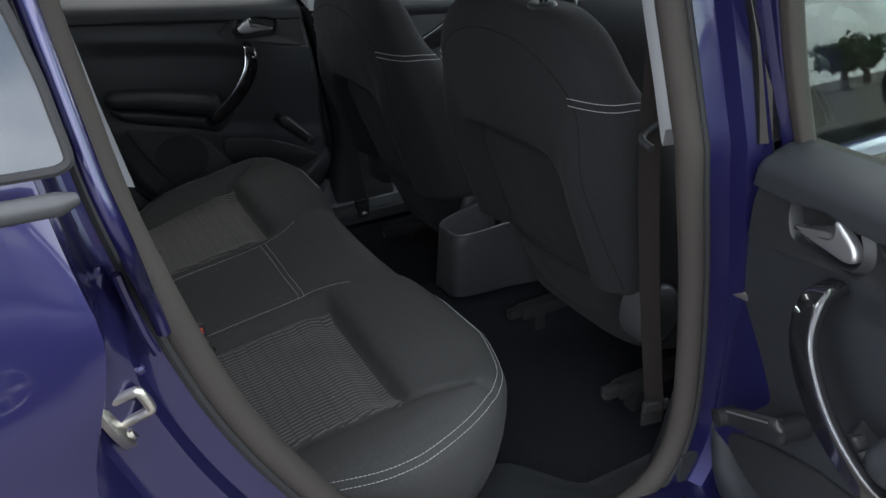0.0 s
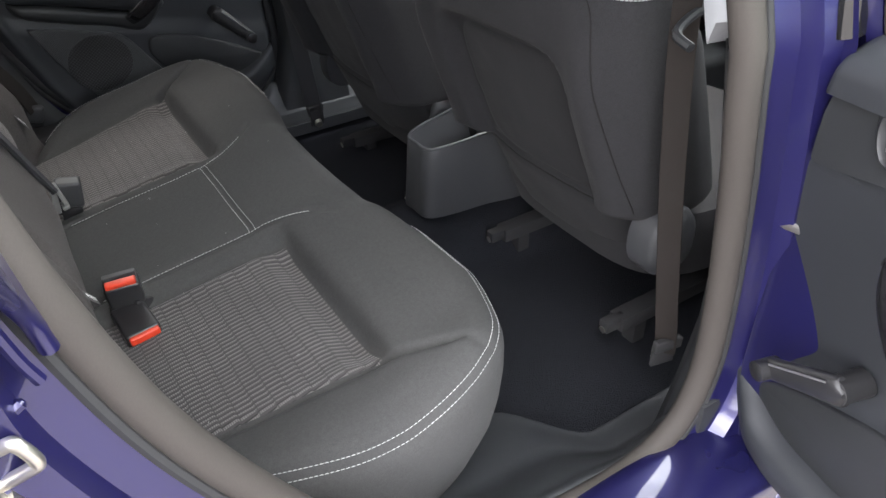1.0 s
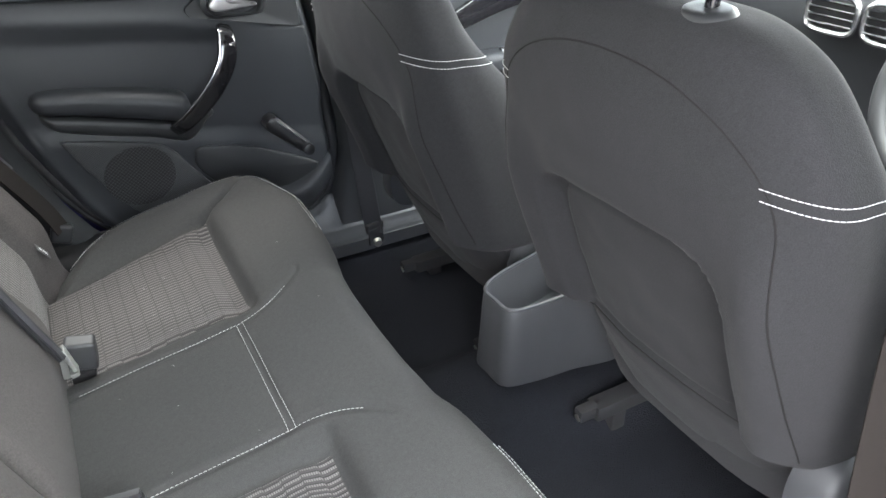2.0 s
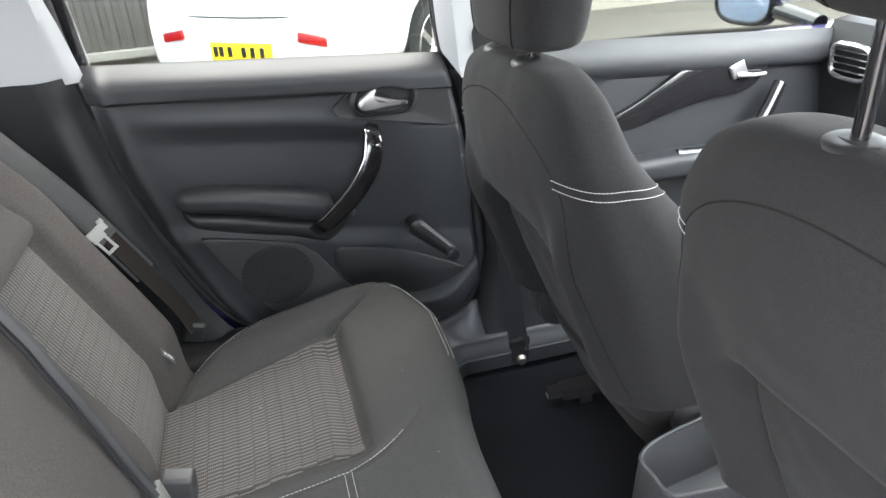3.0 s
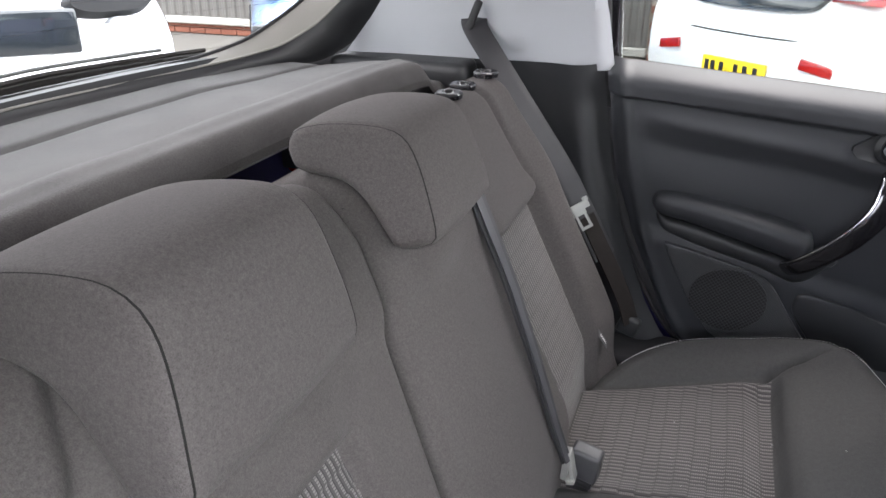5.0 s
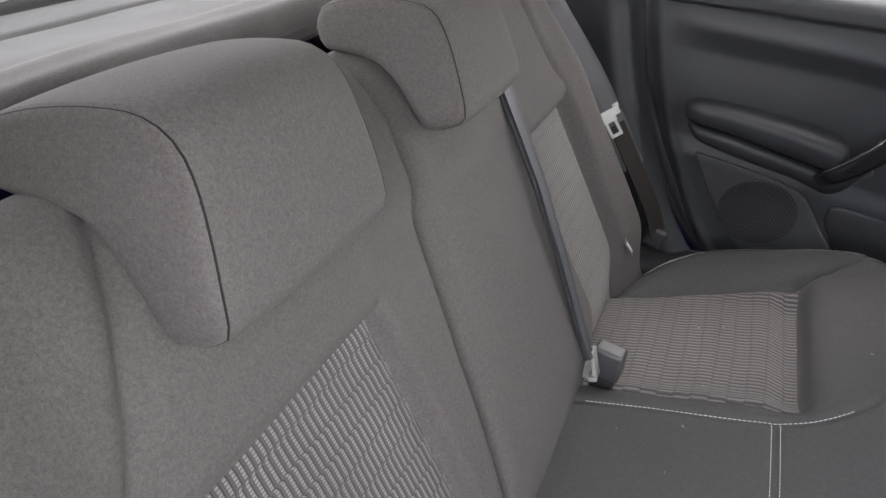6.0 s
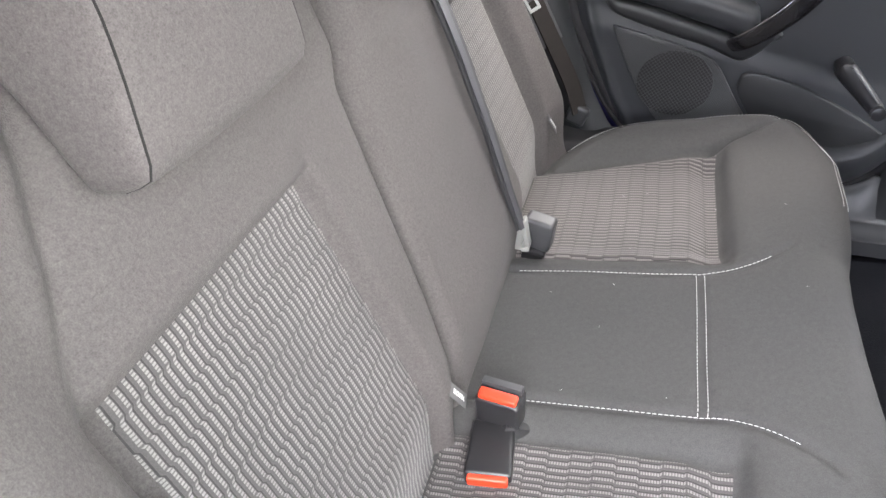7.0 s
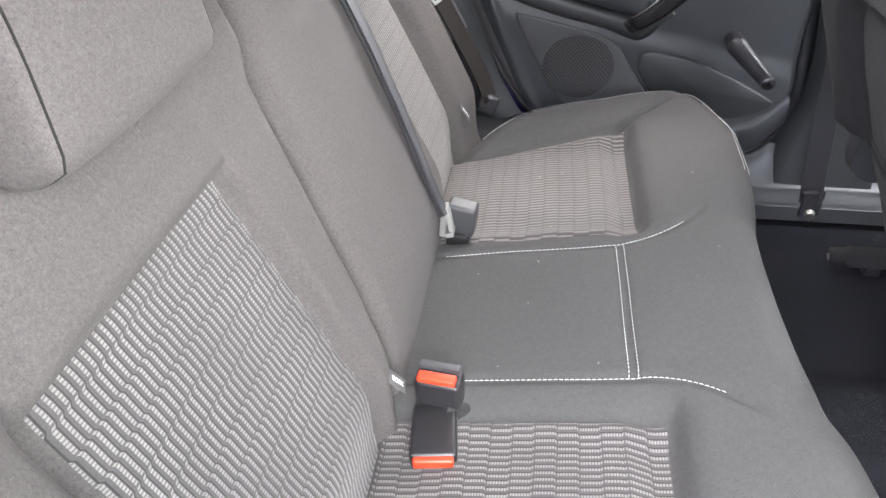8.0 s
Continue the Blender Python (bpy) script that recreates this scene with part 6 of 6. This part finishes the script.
# ---- parked cars ----
def parked_car(name, label, paint, m, grow=(1, 1, 1), group="parked cars"):
    """A small hatchback; local x points forward, 0 at its rear bumper."""
    th = thing(name, label, "car", group=group)
    L, W = 4.2, 0.88
    xs = [(0.0, 0.30, 0.62, 0.90), (0.03, 0.24, 0.80, 0.96), (0.12, 0.22, 0.95, 1.0), (0.5, 0.22, 1.0, 1.0), (1.2, 0.22, 1.0, 1.0), (2.6, 0.22, 0.98, 1.0), (3.2, 0.22, 0.93, 1.0), (3.9, 0.22, 0.80, 0.97), (4.12, 0.24, 0.70, 0.90), (4.2, 0.30, 0.55, 0.8)]
    rings = []
    for x, z0, z1, k in smooth_curve(xs, 60):
        ring = []
        for w in np.linspace(0, 2 * math.pi, 44, endpoint=False):
            c, s = math.cos(w), math.sin(w)
            ring.append((x, W * k * math.copysign(abs(c) ** 0.42, c), (z0 + z1) / 2 + (z1 - z0) / 2 * math.copysign(abs(s) ** 0.5, s)))
        rings.append(ring)
    body = part("body", loft(rings), paint, th, "glossy painted bodywork", 50)
    gh = [(0.10, 0.93, 0.96, 0.80), (0.25, 0.93, 1.22, 0.76), (0.50, 0.93, 1.40, 0.70), (1.2, 0.93, 1.46, 0.68), (2.0, 0.93, 1.44, 0.68), (2.5, 0.93, 1.30, 0.70), (2.9, 0.93, 1.08, 0.74), (3.15, 0.92, 0.95, 0.76)]
    rings = []
    for x, z0, z1, w in smooth_curve(gh, 40):
        rings.append([(x, -0.80, z0), (x, -0.79, z0 + 0.3 * (z1 - z0)), (x, -(w + 0.02), z0 + 0.8 * (z1 - z0)), (x, -w + 0.10, z1), (x, 0, z1 + 0.015), (x, w - 0.10, z1), (x, w + 0.02, z0 + 0.8 * (z1 - z0)), (x, 0.79, z0 + 0.3 * (z1 - z0)), (x, 0.80, z0)])
    part("window_glass", loft(rings), GLASS_DARK, th, "dark window glass", 50)
    part("roof", loft([[(x, y * (0.72), z + dz) for y, z in ((-0.98, 0.0), (-0.8, 0.025), (0, 0.04), (0.8, 0.025), (0.98, 0.0))] + [(x, y * 0.72, z + dz - 0.03) for y, z in ((0.98, 0.0), (0.8, 0.0), (0, 0.0), (-0.8, 0.0), (-0.98, 0.0))] for x, dz in ((0.28, 1.30), (0.5, 1.40), (1.2, 1.455), (2.0, 1.44), (2.3, 1.39))]), paint, th)
    for o in (1, -1):
        for path in ([(0.16, 0.80, 0.98), (0.34, 0.78, 1.20), (0.55, 0.72, 1.40)], [(2.3, 0.70, 1.40), (2.75, 0.75, 1.18), (3.15, 0.80, 0.96)], [(1.55, 0.80, 0.96), (1.5, 0.76, 1.2), (1.45, 0.70, 1.42)]):
            part("pillar", tube([(x, o * y, z) for x, y, z in smooth_curve(path, 12)], 0.045, 8, flat=0.6), paint, th)
        part("tail_lamp", loft([[(x, o * y, z) for x, y, z in row] for row in ([(0.01, 0.60, 0.88), (0.03, 0.60, 0.98), (0.06, 0.78, 1.08), (0.34, 0.885, 1.07), (0.40, 0.89, 0.95), (0.06, 0.86, 0.87)], [(0.045, 0.60, 0.89), (0.06, 0.61, 0.97), (0.12, 0.74, 1.07), (0.36, 0.84, 1.06), (0.40, 0.85, 0.95), (0.12, 0.80, 0.88)])]), LAMP_RED, th, "red tail lamp lens")
        part("lamp_lens", rbox((0.03, 0.18, 0.05), 0.012, 2, (0.022, o * 0.70, 0.915), (0, 0, -o * 14)), LAMP_CLEAR, th, "clear reversing lamp")
        part("reflector", rbox((0.02, 0.26, 0.06), 0.008, 2, (0.0, o * 0.62, 0.535), (-o * 8, 0, -o * 7)), LAMP_RED, th, "red bumper reflector")
        part("headlamp_bezel", loft([superring(0, 0, k, hx, hy, 2.6, 26) for k, hx, hy in ((-0.06, 0.055, 0.20), (0.02, 0.05, 0.19))]), DARK, th, "dark headlamp surround").data.transform(pose(4.105, o * 0.58, 0.80, 0, 70, o * 22))
        part("headlamp", loft([superring(0, 0, k, hx, hy, 2.6, 26) for k, hx, hy in ((-0.05, 0.085, 0.085), (0.0, 0.085, 0.085), (0.02, 0.075, 0.075), (0.03, 0.04, 0.04))]), LAMP_CLEAR, th, "clear headlamp").data.transform(pose(4.150, o * 0.62, 0.655, 0, 88, o * 18))
        mo = part("door_mirror", loft([superring(0, 0, k, hx, hy, 2.8, 24) for k, hx, hy in ((0, 0.075, 0.115), (0.03, 0.085, 0.12), (0.09, 0.07, 0.10), (0.12, 0.03, 0.05))]), paint, th, "painted door mirror")
        mo.data.transform(pose(2.62, o * 0.98, 1.0, 0, 90, 0))
        for x in (0.98, 3.35):
            tyre = part("wheel", moved(loft([superring(0, 0, k, r, r, 2, 40) for k, r in ((-0.10, 0.24), (-0.10, 0.28), (-0.08, 0.305), (0.08, 0.305), (0.10, 0.28), (0.10, 0.222), (0.085, 0.212))]), pose(x, o * 0.80, 0.325, -90 * o, 0, 0)), TYRE, th, "black tyre")
            spokes = [rbox((0.20, 0.05, 0.02), 0.006, 1, (0.11 * math.cos(w), 0.11 * math.sin(w), 0.088), (0, 0, math.degrees(w))) for w in np.linspace(0, 2 * math.pi, 5, endpoint=False)]
            rim = tube([(0.215 * math.cos(w), 0.215 * math.sin(w), 0.085) for w in np.linspace(0, 2 * math.pi, 36, endpoint=False)], 0.015, 8, closed=True)
            part("rim", moved(join(rim, *spokes), pose(x, o * 0.80, 0.325, -90 * o, 0, 0)), CHROME, tyre, "silver alloy rim")
            part("arch_liner", moved(loft([superring(0, 0, k, 0.345, 0.345, 2, 36) for k in (-0.1, 0.092)]), pose(x, o * 0.80, 0.335, -90 * o, 0, 0)), DARK, th, "black wheel arch")
    part("boot_crease", tube([(0.004 + 0.035 * (abs(y) / 0.70) ** 4, y, 0.655 + 0.012 * (y / 0.6) ** 2) for y in np.linspace(-0.70, 0.70, 36)], 0.005, 6), DARK, th, "tailgate shut line")
    part("tailgate_glass", prism([(y, z) for y, z in smooth_curve([(-0.52, 0.36), (0.52, 0.36), (0.57, 0.16), (0.53, 0.05), (0.40, 0.0), (0.0, -0.015), (-0.40, 0.0), (-0.53, 0.05), (-0.57, 0.16)], 60, True)], 0.05, Matrix(((0, 0.30, -0.95, 0.045), (1, 0, 0, 0), (0, 0.95, 0.30, 0.80), (0, 0, 0, 1))), 0.01), GLASS_DARK, th, "dark lower tailgate glass")
    for y in (-0.24, -0.12, 0.0, 0.12, 0.24):
        part("emblem_bar", rbox((0.012, 0.06, 0.03), 0.003, 1, (0.055, y, 0.905), (0, 17, 0)), CHROME, th, "small bright emblem bar")
    part("bumper_crease", tube([(-0.002 + 0.05 * (abs(y) / 0.78) ** 4, y, 0.36 + 0.01 * (y / 0.6) ** 2) for y in np.linspace(-0.76, 0.76, 36)], 0.005, 6), DARK, th, "bumper shut line")
    pl = part("number_plate", rbox((0.012, 0.52, 0.111), 0.004, 2, (-0.012, 0, 0.455)), PLATE, th, "yellow rear plate with dark bars")
    for y in (-0.185, -0.105, -0.03, 0.09, 0.165, 0.215):
        part("bar", rbox((0.003, 0.035, 0.06), 0.001, 1, (-0.0195, y, 0.455)), INK, pl)
    part("grille", rbox((0.05, 0.86, 0.17), 0.02, 2, (4.165, 0, 0.70)), GLASS_DARK, th, "black front grille")
    part("grille_badge", tube([(4.198, 0.05 * math.cos(w), 0.68 + 0.05 * math.sin(w)) for w in np.linspace(0, 2 * math.pi, 24, endpoint=False)], 0.008, 6, closed=True), CHROME, th, "round chrome badge")
    part("lower_bumper", rbox((0.04, 1.3, 0.14), 0.02, 2, (4.16, 0, 0.36)), DARK, th)
    for ob in (th, *th.children_recursive):
        if ob.data:
            ob.data.transform(Matrix.Diagonal((*grow, 1)))
    th.matrix_world = m
    return th


parked_car("white_hatchback", "white parked hatchback with red tail lamps and yellow plate", WHITE_PAINT, pose(-0.055, 4.10, 0, 0, 0, 48), (1, 0.91, 1))
parked_car("white_car", "white parked car facing the rear window", WHITE_PAINT, pose(-6.17, 4.38, 0, 0, 0, -42), (1, 1, 1.15))
parked_car("pale_blue_car", "pale blue parked car by the shutter", BLUE_CAR, pose(-3.58, 5.95, 0, 0, 0, -56), (0.85, 1, 0.9))
parked_car("blue_car", "blue car parked alongside", PAINT, pose(-1.0, -5.2, 0, 0, 0, 0))

# ---- wall with shutters behind the parked cars ----
WALL_Y = 6.9
garage = thing("garage_wall", "red brick garage wall with grey metal shutters", "garage", kind="structure")
part("mortar_bed", rbox((30, 0.3, 3.2), 0.0, 1, (0, WALL_Y + 0.2, 1.6)), MORTAR, garage)
def shutter(x0, x1, base):
    n = int((x1 - x0) / 0.12)
    pts = []
    for i in range(n * 6 + 1):
        x = x0 + (x1 - x0) * i / (n * 6)
        pts.append((x, WALL_Y + 0.02 - 0.018 * (1 if (i % 6) in (1, 2, 3) else 0)))
    return loft([[(x, y, z) for x, y in pts] for z in (base, 2.3)], closed=False)
for a, b, base in ((-9.5, -3.4, 0.19), (-3.2, -0.84, 0.12)):
    part("shutter", shutter(a, b, base), SHUTTER, garage, "ribbed grey metal shutter", 20)
    part("shutter_sill", rbox((b - a, 0.12, 0.08), 0.01, 1, ((a + b) / 2, WALL_Y, base - 0.03)), CONCRETE, garage, "concrete threshold")

# trees beyond the open side of the yard
LEAF = surface("leaves", (0.050, 0.085, 0.026), 0.6, spread=0.5, scale=3, grain=40, bump=0.0)
BARK = surface("bark", (0.10, 0.075, 0.055), 0.9, spread=0.3, scale=8, grain=60, bump=0.6, dist=0.01)


def tree(x, y, high, seed):
    rng = random.Random(seed)
    th = thing("tree", "leafy green tree behind the yard", "tree", (x, y, 0), group="trees behind the yard")
    trunk = [tube([(x, y, 0), (x + 0.05, y, high * 0.3), (x + 0.1, y + 0.05, high * 0.75)], [0.16, 0.12, 0.04], 9)]
    tips = []
    for k in range(12):
        w, z0 = k * 2.4, high * (0.28 + 0.035 * k)
        r = high * rng.uniform(0.22, 0.34) * (1 - 0.03 * k)
        tip = (x + r * math.cos(w), y + r * math.sin(w), z0 + high * rng.uniform(0.12, 0.26))
        trunk.append(tube([(x, y, z0), (x + 0.5 * r * math.cos(w), y + 0.5 * r * math.sin(w), z0 + 0.08 * high), tip], [0.06, 0.04, 0.012], 6))
        tips += [tip, (x + 0.6 * r * math.cos(w), y + 0.6 * r * math.sin(w), z0 + 0.14 * high)]
    part("trunk", join(*trunk), BARK, th, "brown branching trunk")
    v, f = [], []
    for tip in tips:
        for _ in range(70):
            c = np.array(tip) + np.array([rng.gauss(0, 0.34), rng.gauss(0, 0.34), rng.gauss(0, 0.27)]) * high / 5
            a = np.array([rng.gauss(0, 1) for _ in range(3)])
            a /= np.linalg.norm(a)
            b = np.cross(a, (rng.gauss(0, 1), rng.gauss(0, 1), 1.0))
            b /= np.linalg.norm(b)
            q = rng.uniform(0.10, 0.17)
            k = len(v)
            v += [tuple(c - a * q), tuple(c + b * q * 0.5), tuple(c + a * q), tuple(c - b * q * 0.5)]
            f.append((k, k + 1, k + 2, k + 3))
    part("crown", (v, f), LEAF, th, "uneven green crown")


for x, y, high, seed in ((20.0, -19.0, 2.4, 1), (25.0, -18.0, 2.8, 2), (30.0, -20.5, 2.7, 3), (23.0, -24.0, 2.9, 4)):
    tree(x, y, high, seed)

brick_mesh = build("brick", rbox((0.211, 0.06, 0.063), 0.004, 1), BRICK)
for row in range(30):
    for k in range(9):
        b = new("brick", brick_mesh)
        b.location = (-0.72 + 0.222 * k + (0.111 if row % 2 else 0.0), WALL_Y + 0.024 + 0.003 * random.random(), 0.04 + 0.075 * row)
        b.parent = garage
for row in range(2):
    for k in range(15):
        b = new("brick", brick_mesh)
        b.location = (-6.75 + 0.222 * k + (0.111 if row % 2 else 0.0), WALL_Y + 0.024 + 0.003 * random.random(), 0.04 + 0.075 * row)
        b.parent = garage
